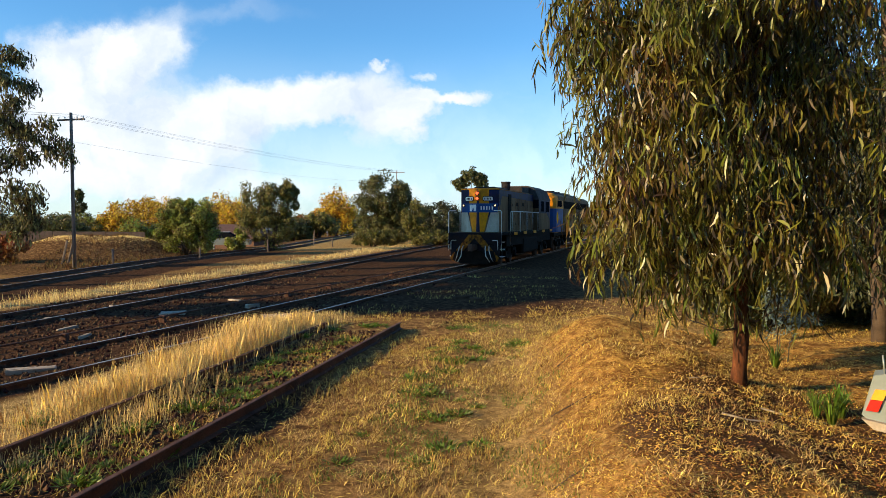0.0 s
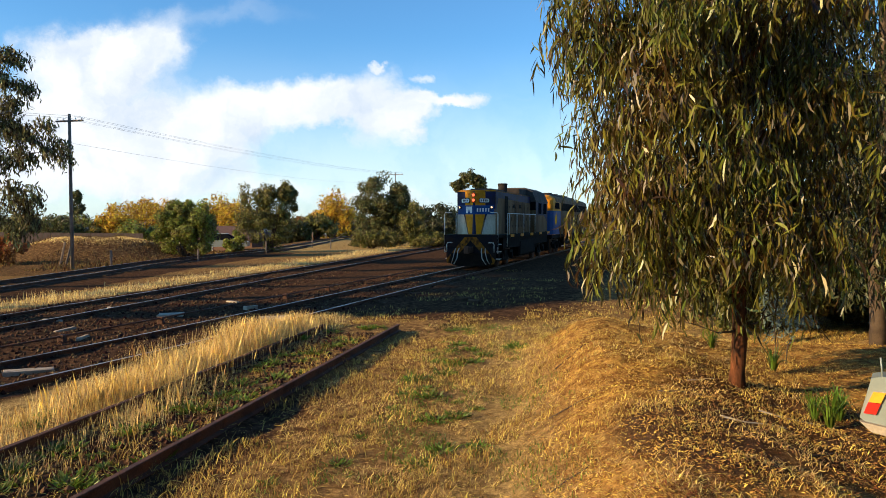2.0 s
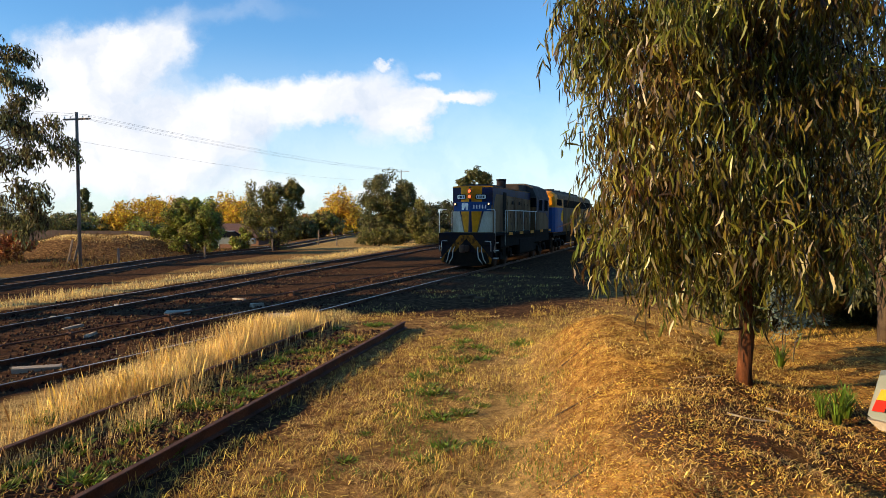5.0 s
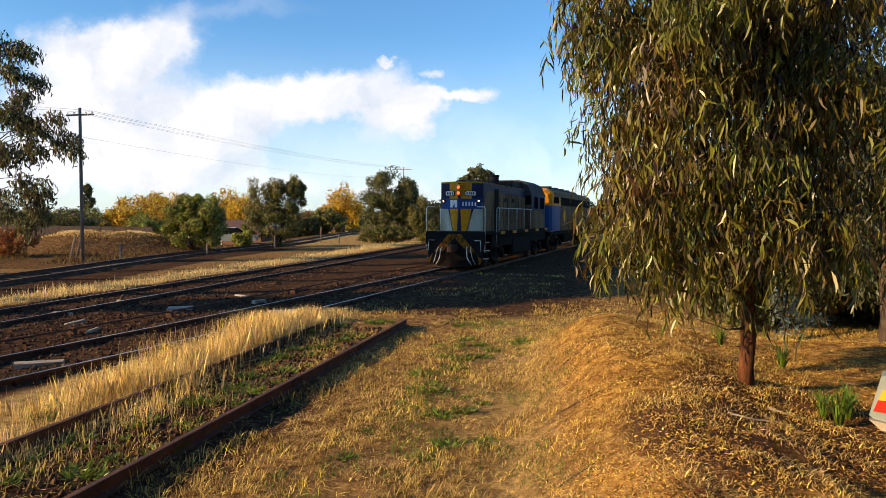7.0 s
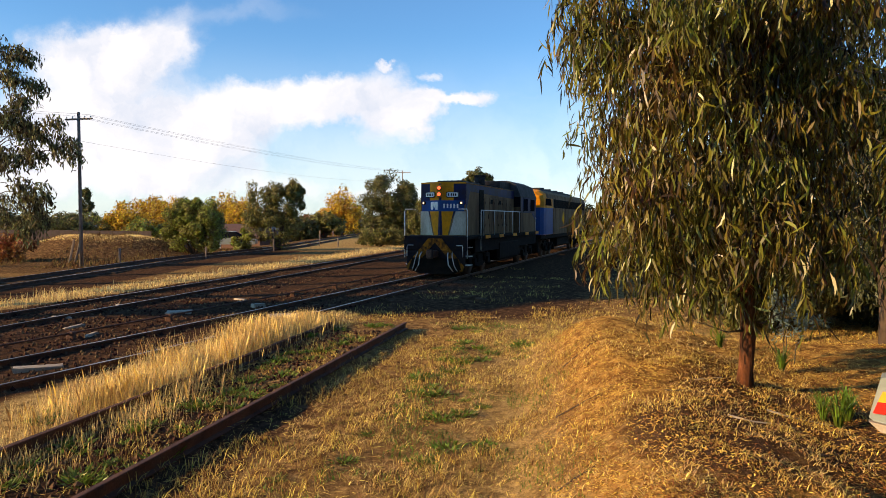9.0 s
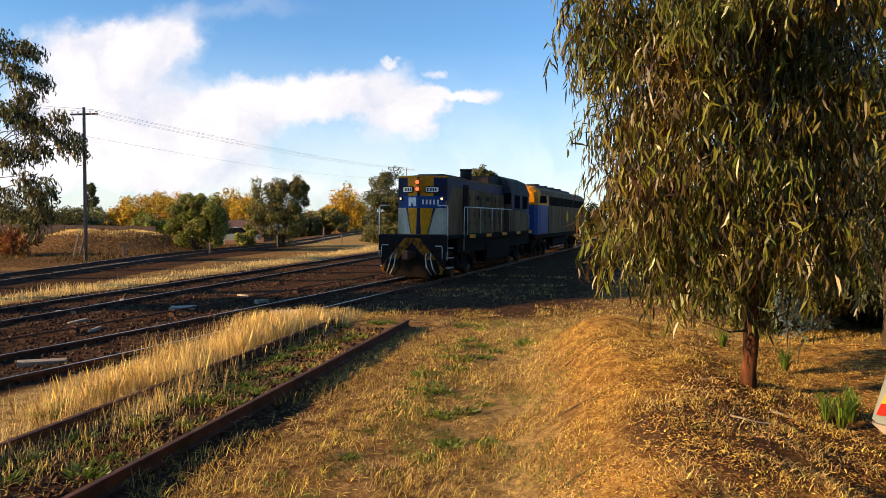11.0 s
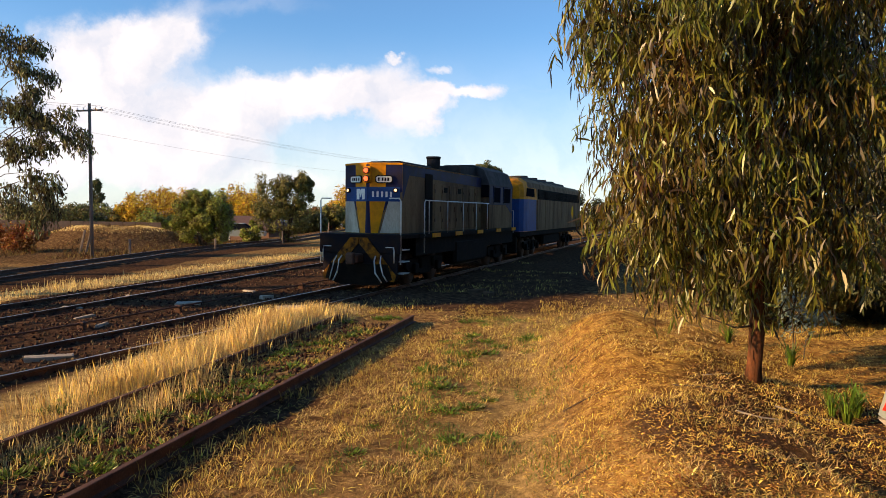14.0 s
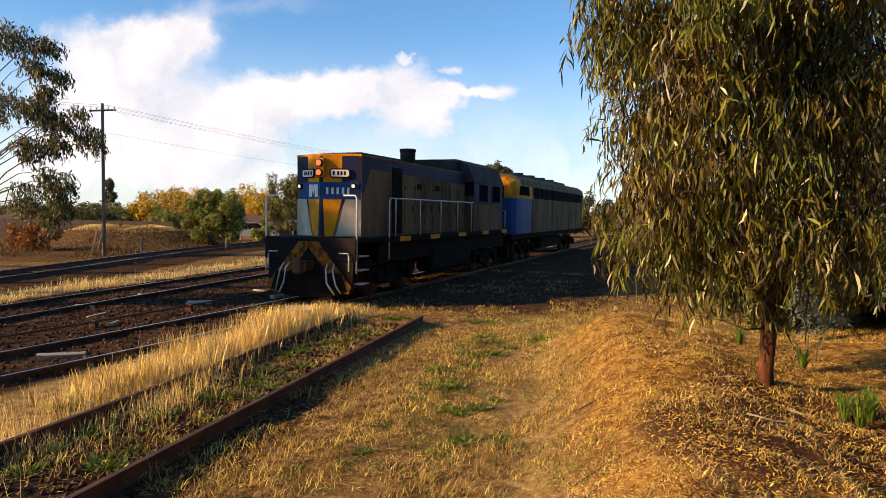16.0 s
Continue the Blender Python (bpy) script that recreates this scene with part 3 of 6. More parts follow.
def bush(name, label, base, blobs, count, leaf, leaves, seed=1, trunk_r=0.12, category="bush", bark=TWIG):
    """A dense shrub or tree seen from afar: short stems and leaves clustered on uneven lobes."""
    rnd = random.Random(seed)
    t = thing(name, label, category, base)
    st = Form()
    for b in blobs[:6]:
        st.tube([(rnd.uniform(-0.1, 0.1), rnd.uniform(-0.1, 0.1), -0.3), (b[0] * 0.4, b[1] * 0.4, b[2] * 0.45), (b[0] * 0.9, b[1] * 0.9, b[2])], trunk_r, 6, r1=trunk_r * 0.3)
    part("stem", st, bark, t)
    lobes = []
    for bx, by, bz, rx, ry, rz in blobs:
        for k in range(30):
            d = rand_dir(rnd)
            s = rnd.uniform(0.16, 0.34)
            q = rnd.uniform(0.5, 0.92)
            lobes.append((bx + d.x * rx * q, by + d.y * ry * q, max(bz + d.z * rz * q, 0.1), s * rx, s * ry, s * rz))
    f = Form()
    for k in range(count):
        bx, by, bz, rx, ry, rz = lobes[rnd.randrange(len(lobes))]
        d = rand_dir(rnd)
        q = rnd.uniform(0.6, 1.1)
        p = Vector((bx + d.x * rx * q, by + d.y * ry * q, bz + d.z * rz * q))
        if p.z < 0.02:
            continue
        ld = rand_dir(rnd) + Vector((0, 0, -0.5))
        ld = (ld - d * ld.dot(d) * 0.75).normalized()
        add_leaf(f, p, ld, (d + rand_dir(rnd) * 0.5).normalized(), leaf * rnd.uniform(0.6, 1.4), leaf * rnd.uniform(0.35, 0.65), 0.1)
    cr = new("crown", leaf_mesh(f, "crown", leaves))
    cr.parent = t
    return t


def span(table, z):
    """Left and right reach of a crown at a height."""
    for (z0, a0, b0), (z1, a1, b1) in zip(table, table[1:]):
        if z <= z1:
            q = max(0.0, (z - z0) / (z1 - z0))
            return a0 + (a1 - a0) * q, b0 + (b1 - b0) * q
    return table[-1][1:]


def clumped_gum(name, label, base, height, reach, depth, clumps, strands, per, leaf, width, bark, leaves, r0, seed, clear=None):
    """A gum whose hanging leaves gather in clumps on short bent twigs; reach: heights with the crown's two edges."""
    rnd = random.Random(seed)
    t = thing(name, label, "tree", base)
    path = [(0.05 * math.sin(height * k / 42 * 1.3 + 1) - 0.042, 0.04 * math.sin(height * k / 42 + 2), height * k / 42 - (0.15 if k == 0 else 0)) for k in range(43)]
    part("trunk", trunk_form(path, r0, r0 * 0.22, rnd, 14, 0.13), bark, t)
    f, tw = Form(), Form()
    lo, hi = reach[0][0], reach[-1][0]
    made = 0
    while made < clumps:
        z = rnd.uniform(lo, hi)
        a, b = span(reach, z)
        if rnd.random() > (b - a) / 4.0:
            continue
        u = rnd.uniform(-1, 1)
        x = (a + b) / 2 + u * ((b - a) / 2 - 0.16)
        y = rnd.uniform(-1, 1) * depth * math.sqrt(max(0.05, 1 - u * u * 0.9))
        if abs(x) < 0.22 and z < 1.35 and y < 0.2:
            made += 1
            continue
        if clear and clear[0] < x < clear[1] and clear[2] < z < clear[3] and y < 0.1:
            made += 1
            continue
        c = Vector((x, y, z))
        h0 = min(max(z * rnd.uniform(0.55, 0.9), height * 0.17), height * 0.95)
        s0 = Vector(path[int(h0 / height * 42)])
        if made % 6 == 0:
            g = Form()
            r = r0 * rnd.uniform(0.12, 0.28)
            bow = Vector((0, 0, 0.14 * (c - s0).length))
            g.tube([s0, s0.lerp(c, 0.35) + bow, s0.lerp(c, 0.7) + bow, c], r, 6, r1=r * 0.25)
            part("limb", g, bark if made % 12 else TWIG, t)
        made += 1
        size = rnd.uniform(0.16, 0.36)
        for k in range(int(strands * rnd.uniform(0.55, 1.4))):
            d = rand_dir(rnd)
            p = c + Vector((d.x * size * 0.8, d.y * size * 0.8, d.z * size * 0.75 + 0.16))
            out = Vector((d.x, d.y, 0.2)) * rnd.uniform(0.3, 0.9) + rand_dir(rnd) * 0.3
            start = p.copy()
            for i in range(rnd.randint(*per)):
                out.z -= 0.26
                p = p + out.normalized() * leaf * 0.30
                if p.z < lo - 0.28:
                    break
                ld = Vector((rnd.gauss(0, 0.30), rnd.gauss(0, 0.30), -1)) if rnd.random() < 0.9 else rand_dir(rnd)
                sickle_leaf(f, p, ld.normalized(), rand_dir(rnd), leaf * rnd.uniform(0.5, 1.2), width * rnd.uniform(0.65, 1.3), rnd.uniform(-0.16, 0.16))
            if k % 4 == 0:
                tw.tube([start, start.lerp(p, 0.5) + Vector((0, 0, 0.03)), p], 0.004, 3, r1=0.002)
    cr = new("crown", leaf_mesh(f, "crown", leaves))
    cr.parent = t
    part("twig_spray", tw, TWIG, t)["kind"] = "stuff"
    return t


# the weeping gum by the bank
gx, gy = 3.33, 7.68
weeping = clumped_gum("weeping_gum_tree", "weeping gum tree with reddish peeling bark and drooping olive leaves", (gx, gy, ground_z(gx, gy)), 7.6,
                      [(0.95, -1.0, 0.45), (1.2, -1.3, 0.8), (1.6, -1.82, 1.0), (2.0, -2.0, 1.05), (2.4, -1.9, 1.1), (2.75, -1.85, 1.1), (3.1, -1.95, 1.15), (3.5, -2.1, 1.2), (4.1, -2.1, 1.25), (4.8, -2.1, 1.25), (5.4, -2.1, 1.3), (6.2, -1.6, 1.1), (7.4, -0.7, 0.6)],
                      1.2, 330, 29, (4, 8), 0.205, 0.0225, BARK, GUM, 0.084, 11, (-0.2, 0.25, 2.0, 3.1))
for side, h0, ln in ((-1, 0.62, 0.62), (1, 0.72, 0.4)):
    f = Form()
    f.tube([(0, 0, h0), (side * ln * 0.4, -0.02, h0 - 0.02), (side * ln * 0.75, 0.0, h0 + 0.06), (side * ln, 0.02, h0 + 0.10)], 0.014, 6, r1=0.005)
    part("dead_branch", f, TWIG, weeping)
# gums behind it
hanging_gum("gum_tree", "tall grey-green gum tree with fine drooping leaves", (7.9, 12.5, ground_z(7.9, 12.5)), 8.5,
            [(0, 0, 5.6, 2.2, 2.0, 1.9, 3), (-0.9, 0, 3.6, 1.1, 1.5, 1.2, 2), (0.4, 0, 2.0, 1.3, 1.4, 1.0, 2.4), (-0.4, 0.3, 7.6, 1.8, 1.8, 1.5, 2), (1.8, 0, 4, 1.5, 1.5, 2, 2)],
            2600, 0.17, 0.032, TWIG, GUM_GREY, 0.14, seed=21, limbs=16, per=(6, 11))
hanging_gum("gum_tree", "leaning gum tree with dense dark olive leaves", (5.9, 13.6, ground_z(5.9, 13.6)), 8.2,
            [(-0.2, 0, 6.0, 1.8, 1.4, 1.5, 3), (1.0, 0, 5.4, 1.3, 1.2, 1.6, 2), (0.0, 0, 3.8, 1.1, 1.0, 1.0, 1.2)],
            1500, 0.19, 0.034, TWIG, GUM_GREY, 0.075, seed=31, limbs=12, lean=(0.03, 0.02), per=(6, 11))
# the airy gum at the goods line
hanging_gum("airy_gum_tree", "tall airy gum tree with pale bark and hanging leaf clusters", (-24.6, 33.0, ground_z(-24.6, 33.0)), 11.0,
            [(4.0, 0, 10.3, 0.7, 0.7, 0.5, 1.0), (3.5, 0, 9.3, 0.6, 0.7, 0.5, 1.0), (4.5, 0.3, 8.9, 0.5, 0.5, 0.4, 0.8), (4.0, 0, 8.1, 0.6, 0.5, 0.45, 1.0), (3.4, 0, 7.3, 0.8, 0.7, 0.6, 2.0), (4.3, 0, 6.7, 0.7, 0.5, 0.5, 1.8),
             (5.0, 0, 6.6, 0.35, 0.4, 0.3, 0.4), (5.6, 0, 7.1, 0.4, 0.4, 0.35, 0.5), (6.1, 0.2, 6.3, 0.45, 0.4, 0.35, 0.6), (6.5, 0, 5.7, 0.35, 0.4, 0.35, 0.4), (5.7, 0, 5.9, 0.35, 0.4, 0.3, 0.4), (4.5, 0, 5.6, 0.5, 0.4, 0.45, 1.0),
             (4.4, 0, 3.3, 0.5, 0.5, 0.5, 0.9), (4.8, 0, 2.7, 0.45, 0.5, 0.5, 0.8), (4.0, 0, 4.0, 0.5, 0.5, 0.5, 0.8), (5.0, 0, 3.8, 0.35, 0.4, 0.4, 0.5), (4.2, 0, 2.1, 0.5, 0.5, 0.5, 0.9), (3.2, 0, 5.4, 0.9, 0.8, 0.7, 1.7),
             (2.6, 0, 10.6, 1.0, 1.0, 0.7, 1.3), (1.8, 0, 7.6, 1.1, 1.0, 1.0, 1.3), (1.2, 0, 11.0, 1.5, 1.4, 0.8, 1.6), (-1.0, 0, 8.5, 1.8, 1.6, 1.5, 2.2), (2.9, 0, 3.0, 0.8, 0.8, 0.8, 1.2)],
            2100, 0.24, 0.062, TWIG, GUM_FAR, 0.12, seed=41, limbs=23, per=(4, 8))

# bushes along the goods line
bush("pepper_bush", "dense rounded bush, bright green on its sunny side", (-17.0, 46, ground_z(-17, 46)), [(0.1, 0, 2.1, 1.9, 1.8, 1.75), (-1.0, -0.3, 1.6, 1.3, 1.3, 1.5), (0.9, 0.2, 1.5, 1.4, 1.5, 1.5), (-0.2, 0, 2.7, 1.2, 1.2, 1.15)], 24000, 0.17, BUSH_GREEN, 3)
bush("scrub_tree", "olive scrubby tree with uneven crown", (-13.2, 53, ground_z(-13.2, 53)), [(-1.1, 0, 3.4, 1.5, 1.4, 1.9), (0.7, 0, 3.5, 1.5, 1.4, 1.8), (-0.2, 0, 1.7, 2.2, 1.7, 1.6), (1.3, 0, 4.4, 0.8, 0.8, 0.8)], 21000, 0.18, BUSH_OLIVE, 4)
bush("green_shrub", "small bright green shrub by the goods line", (-15.6, 52, ground_z(-15.6, 52)), [(0, 0, 0.8, 0.9, 0.8, 0.8)], 2000, 0.2, BUSH_GREEN, 5)
bush("round_tree", "large dark green round-crowned tree", (-5.6, 66, ground_z(-5.6, 66)), [(0, 0, 4.6, 2.8, 2.5, 2.3), (-0.9, 0, 3.2, 2.2, 2.0, 2.0), (1.3, 0, 3.7, 2.0, 2, 2.2), (0, 0, 1.4, 2.8, 2, 1.5)], 30000, 0.22, BUSH_DARK, 6, category="tree")
bush("scrub_tree", "pale olive scrubby tree by the yard", (-2.6, 64, ground_z(-2.6, 64)), [(0, 0, 2.6, 1.2, 1.2, 1.9), (0.5, 0, 1.2, 1.6, 1.2, 1.2)], 8000, 0.2, BUSH_OLIVE, 7)
bush("scrub_tree", "grey-green scrubby tree with low crown", (0.2, 72, ground_z(0.2, 72)), [(0, 0, 2.2, 1.8, 1.6, 2.0), (1.6, 0, 1.8, 1.6, 1.6, 1.8), (-1.2, 0, 1.2, 1.4, 1.2, 1.2)], 10000, 0.22, GUM_GREY, 8)
bush("gum_tree", "distant gum tree with clumped crown", (3.6, 88, ground_z(3.6, 88)), [(0, 0, 7.9, 1.5, 1.2, 1.0), (-1.4, 0, 6.9, 1.2, 1.0, 0.9), (1.3, 0, 7.2, 1.1, 1, 0.8), (0.2, 0, 3.4, 2.4, 2, 1.6), (2.6, 0, 2.4, 2.4, 2, 2)], 8000, 0.3, BUSH_DARK, 9, category="tree", bark=PALEBARK)
bush("scrub_tree", "dull green scrub beside the yard", (13.5, 74, ground_z(13.5, 74)), [(0, 0, 2.6, 2.6, 2, 2.4), (3, 0, 2.2, 2.2, 2, 2.0), (-2.5, 0, 2.0, 2, 2, 1.8)], 7000, 0.3, GUM_GREY, 10)

# unseen gums added beyond the left edge to shade the tracks and locomotives
for k, (x, y, h, n) in enumerate(((-29, 8.6, 13.0, 7500), (-29.2, 12.0, 16.0, 4200), (-29.5, 15.4, 16.5, 4800), (-29, 19.0, 16.5, 4800), (-29.5, 23.0, 17.0, 4800))):
    bush("shading_gum_tree", "unseen tall gum tree added to shade the tracks", (x, y, ground_z(x, y)), [(0, 0, h * 0.73, 2.5, 2.4, h * 0.13), (0.4, 0.6, h * 0.88, 2.1, 2.1, h * 0.11), (-0.5, -0.4, h * 0.80, 2.4, 2.3, h * 0.12)], n, 0.42, GUM_FAR, 60 + k, 0.28, "tree", PALEBARK)
# undergrowth behind the gums
for k, (x, y, r, h, lm) in enumerate(((7.2, 15.5, 1.5, 1.7, BUSH_DARK), (9.8, 16.5, 1.8, 2.3, GUM_GREY), (12.5, 18.5, 2.2, 2.8, BUSH_DARK), (10.5, 21, 2.4, 2.6, BUSH_OLIVE), (16, 23, 3.0, 3.4, BUSH_DARK), (12, 13.5, 2.0, 2.6, GUM_GREY))):
    bush("yard_shrub", "dense dull green shrub at the yard edge", (x, y, ground_z(x, y)), [(0, 0, h * 0.5, r, r, h * 0.5), (-r * 0.5, 0, h * 0.35, r * 0.7, r * 0.7, h * 0.35), (r * 0.5, 0.2, h * 0.4, r * 0.7, r * 0.7, h * 0.4)], 7000, 0.15, lm, 70 + k, 0.05)
# gums added behind the eye and to its right, to keep sky light off the yard
for k, (x, y, h) in enumerate(((-2, -9, 12.0), (3.5, -7, 13.0), (9, -6, 12.5), (14, -2, 13.5), (16, 4, 12.5), (18, 10, 13.0), (5, -14, 15.0), (-7, -15, 13.0), (17, 17, 12.0), (20, 24, 12.0), (24, 34, 12.0), (27, 44, 11.0), (13, 15.5, 9.0))):
    bush("shading_gum_tree", "tall dense gum tree added to block sky light", (x, y, ground_z(x, y)), [(0, 0, h * 0.62, 3.0, 2.8, h * 0.26), (0.4, 0.6, h * 0.84, 2.2, 2.2, h * 0.15), (-0.5, -0.4, h * 0.32, 3.0, 2.8, h * 0.28)], 7500, 0.5, GUM_GREY, 80 + k, 0.28, "tree", PALEBARK)
# fallen sticks on the bank
stick_rnd = random.Random(19)
for k, (x, y, ln) in enumerate(((2.5, 6.1, 0.7), (2.9, 5.4, 0.5), (2.2, 7.0, 0.6), (3.1, 6.7, 0.8), (1.2, 7.6, 0.5), (1.6, 9.6, 0.6), (2.7, 7.5, 0.45), (3.6, 6.2, 0.5), (0.9, 5.6, 0.4))):
    a = stick_rnd.uniform(-0.7, 0.7)
    pts = [(x + math.cos(a) * ln * q, y + math.sin(a) * ln * q + stick_rnd.uniform(-0.03, 0.03), ground_z(x + math.cos(a) * ln * q, y + math.sin(a) * ln * q) + 0.008) for q in (0, 0.35, 0.7, 1.0)]
    f = Form()
    f.tube(pts, 0.011, 5, r1=0.004)
    tagged(part("fallen_stick", f, TWIG if k % 3 else PALEBARK), "thin fallen stick on the mulched bank", "stick", "fallen sticks")


# ---- locomotives ----
def bogie(parent, y, wheels=(-1.0, 1.0)):
    b = Form()
    for s in (-1, 1):
        b.prism([(y - 1.6, 0.55), (y - 1.3, 0.40), (y - 0.6, 0.40), (y - 0.4, 0.30), (y + 0.4, 0.30), (y + 0.6, 0.40), (y + 1.3, 0.40), (y + 1.6, 0.55), (y + 1.6, 0.80), (y + 0.5, 0.85), (y - 0.5, 0.85), (y - 1.6, 0.80)], 0, s * 0.98 - 0.06, s * 0.98 + 0.06)
        for q in wheels:
            b.box(s * 1.08 - 0.09, s * 1.08 + 0.09, y + q - 0.16, y + q + 0.16, 0.36, 0.68, 0.03)
            b.tube([(s * 1.06, y + q * 0.55, 0.5), (s * 1.06, y + q * 0.55, 0.82)], 0.09, 8)
    b.box(-0.9, 0.9, y - 0.5, y + 0.5, 0.45, 0.9, 0.04)
    bo = part("bogie", b, BLACK, parent)
    for q in wheels:
        for s in (-1, 1):
            w = Form()
            w.tube([(s * 0.70, y + q, 0.5), (s * 0.73, y + q, 0.5), (s * 0.735, y + q, 0.5), (s * 0.86, y + q, 0.5)], 0.5, 20, r1=0.5)
            w.tube([(s * 0.69, y + q, 0.5), (s * 0.725, y + q, 0.5)], 0.53, 20)
            part("wheel", w, RUST, bo)


def handrail(parent, pts, r=0.018):
    f = Form()
    f.tube(pts, r, 6)
    part("handrail", f, GALV, parent)


HW, NOSE_B, NOSE_T, DECK, APEX = 0.97, 1.62, 3.80, 1.62, 0.42


def facet(side, u, z, lift=0.0):
    """A place on the nose's right (1) or left (-1) facet; u from 0 at the ridge to 1 at the side."""
    n = Vector((side * APEX, -HW, 0)).normalized()
    return Vector((side * u * HW, u * APEX, z)) + n * lift


def facet_poly(side, pts, lift, thick=0.006):
    f = Form()
    f.rings([[facet(side, u, z, lift - thick) for u, z in pts], [facet(side, u, z, lift) for u, z in pts]])
    return f


def hood_loco():
    t = thing("hood_locomotive", "weathered cream, navy and gold diesel hood locomotive with long nose", "locomotive")
    # long hood with its blunt wedge nose
    f = Form()
    c = 0.07
    y1 = 8.6
    b = [(0, 0, NOSE_B), (HW, APEX, NOSE_B), (HW, y1, NOSE_B), (-HW, y1, NOSE_B), (-HW, APEX, NOSE_B)]
    m = [(0, 0, NOSE_T - c), (HW, APEX, NOSE_T - c), (HW, y1, NOSE_T - c), (-HW, y1, NOSE_T - c), (-HW, APEX, NOSE_T - c)]
    u = [(0, 0.05, NOSE_T - 0.03), (HW - 0.06, APEX + 0.05, NOSE_T - 0.03), (HW - 0.06, y1, NOSE_T - 0.03), (-HW + 0.06, y1, NOSE_T - 0.03), (-HW + 0.06, APEX + 0.05, NOSE_T - 0.03)]
    tp = [(0, 0.22, NOSE_T), (HW - 0.2, APEX + 0.16, NOSE_T), (HW - 0.2, y1, NOSE_T), (-HW + 0.2, y1, NOSE_T), (-HW + 0.2, APEX + 0.16, NOSE_T)]
    f.rings([b, m, u, tp])
    part("hood", f, SHADED_GRIME, t, "grimy cream hood, darkened for its shaded side")
    # livery plates on the facets
    for s in (-1, 1):
        part("nose_panel", facet_poly(s, [(0.0, NOSE_B + 0.02), (0.17, NOSE_B + 0.02), (0.62, 2.62), (0.99, 2.9), (0.99, NOSE_T - 0.08), (0.0, NOSE_T - 0.08)], 0.004), NAVY, t, "navy nose panel")
        part("stripe", facet_poly(s, [(0.10, NOSE_B + 0.02), (0.30, NOSE_B + 0.02), (0.52, 2.62), (0.52, NOSE_T - 0.08), (0.06, NOSE_T - 0.08), (0.06, 2.5)], 0.010), GOLD, t, "golden stripe")
        part("cream_panel", facet_poly(s, [(0.36, NOSE_B + 0.02), (0.99, NOSE_B + 0.02), (0.99, 2.6), (0.60, 2.6)], 0.010), CREAM, t, "cream panel")
        part("name_board", facet_poly(s, [(0.0, 2.60), (0.93, 2.60), (0.93, 3.04), (0.0, 3.04)], 0.018), BLUE, t, "blue name board")
        part("number_box", facet_poly(s, [(0.22, 3.20), (0.28, 3.15), (0.66, 3.15), (0.72, 3.20), (0.72, 3.34), (0.66, 3.39), (0.28, 3.39), (0.22, 3.34)], 0.055, 0.05), BLACK, t)
        part("number_plate", facet_poly(s, [(0.25, 3.21), (0.29, 3.18), (0.65, 3.18), (0.69, 3.21), (0.69, 3.33), (0.65, 3.36), (0.29, 3.36), (0.25, 3.33)], 0.060, 0.006), WHITE, t, "white plate")
        for k, q in enumerate((0.32, 0.43, 0.51, 0.59)):
            bars = Form()
            bars.rings([[facet(s, a, z, 0.058) for a, z in ((q - 0.025, 3.22), (q + 0.025, 3.22), (q + 0.025, 3.32), (q - 0.025, 3.32))], [facet(s, a, z, 0.065) for a, z in ((q - 0.025, 3.22), (q + 0.025, 3.22), (q + 0.025, 3.32), (q - 0.025, 3.32))]])
            part("number_bar", bars, BLACK, t)
        mk = Form()
        p = facet(s, 0.80, 2.94, 0.0)
        n = Vector((s * APEX, -HW, 0)).normalized()
        mk.tube([p, p + n * 0.08], 0.075, 12)
        part("marker_housing", mk, BLACK, t)
        ml = Form()
        ml.tube([p + n * 0.08, p + n * 0.092], 0.045, 12)
        part("marker_lamp", ml, WARM_LAMP, t, "lit marker lamp")
    # name board: a white block mark, then plain bars
    mk = Form()
    for a, b2 in ((0.10, 0.22), (0.34, 0.46)):
        mk.rings([[facet(-1, q, z, l) for q, z in ((a, 2.66), (b2, 2.66), (b2, 2.98), (a, 2.98))] for l in (0.016, 0.024)])
    mk.rings([[facet(-1, q, z, l) for q, z in ((0.28, 2.72), (0.38, 2.98), (0.30, 2.98), (0.28, 2.90), (0.26, 2.98), (0.18, 2.98))] for l in (0.017, 0.025)])
    part("mark", mk, WHITE, t, "white block mark")
    for k in range(5):
        q = 0.13 + k * 0.128
        bar = Form()
        bar.rings([[facet(1, u, z, l) for u, z in ((q, 2.73), (q + 0.06, 2.73), (q + 0.06, 2.90), (q, 2.90))] for l in (0.016, 0.022)])
        part("name_bar", bar, WHITE, t)
    # twin headlamps on the ridge
    hl = Form()
    hl.box(-0.13, 0.13, -0.07, 0.2, 3.16, 3.66, 0.03)
    part("headlamp_box", hl, GOLD, t)
    for z in (3.53, 3.28):
        q = Form()
        q.tube([(0, -0.07, z), (0, -0.12, z)], 0.105, 14)
        part("headlamp_rim", q, RUST, t)
        q = Form()
        q.tube([(0, -0.115, z), (0, -0.128, z)], 0.075, 14)
        part("headlamp", q, RED_LAMP, t, "glowing red headlamp")
    # dull gold line round the roof edge
    for s in (-1, 1):
        part("roof_line", facet_poly(s, [(0.0, NOSE_T - 0.085), (1.0, NOSE_T - 0.085), (1.0, NOSE_T - 0.03), (0.0, NOSE_T - 0.03)], 0.016, 0.012), GOLD, t, "gold line under the roof edge")
        g = Form()
        g.box(s * HW - 0.004, s * HW + 0.012, APEX, 6.3, NOSE_T - 0.088, NOSE_T - 0.05)
        part("roof_line", g, SOOT_GOLD, t, "grimy gold roof line")
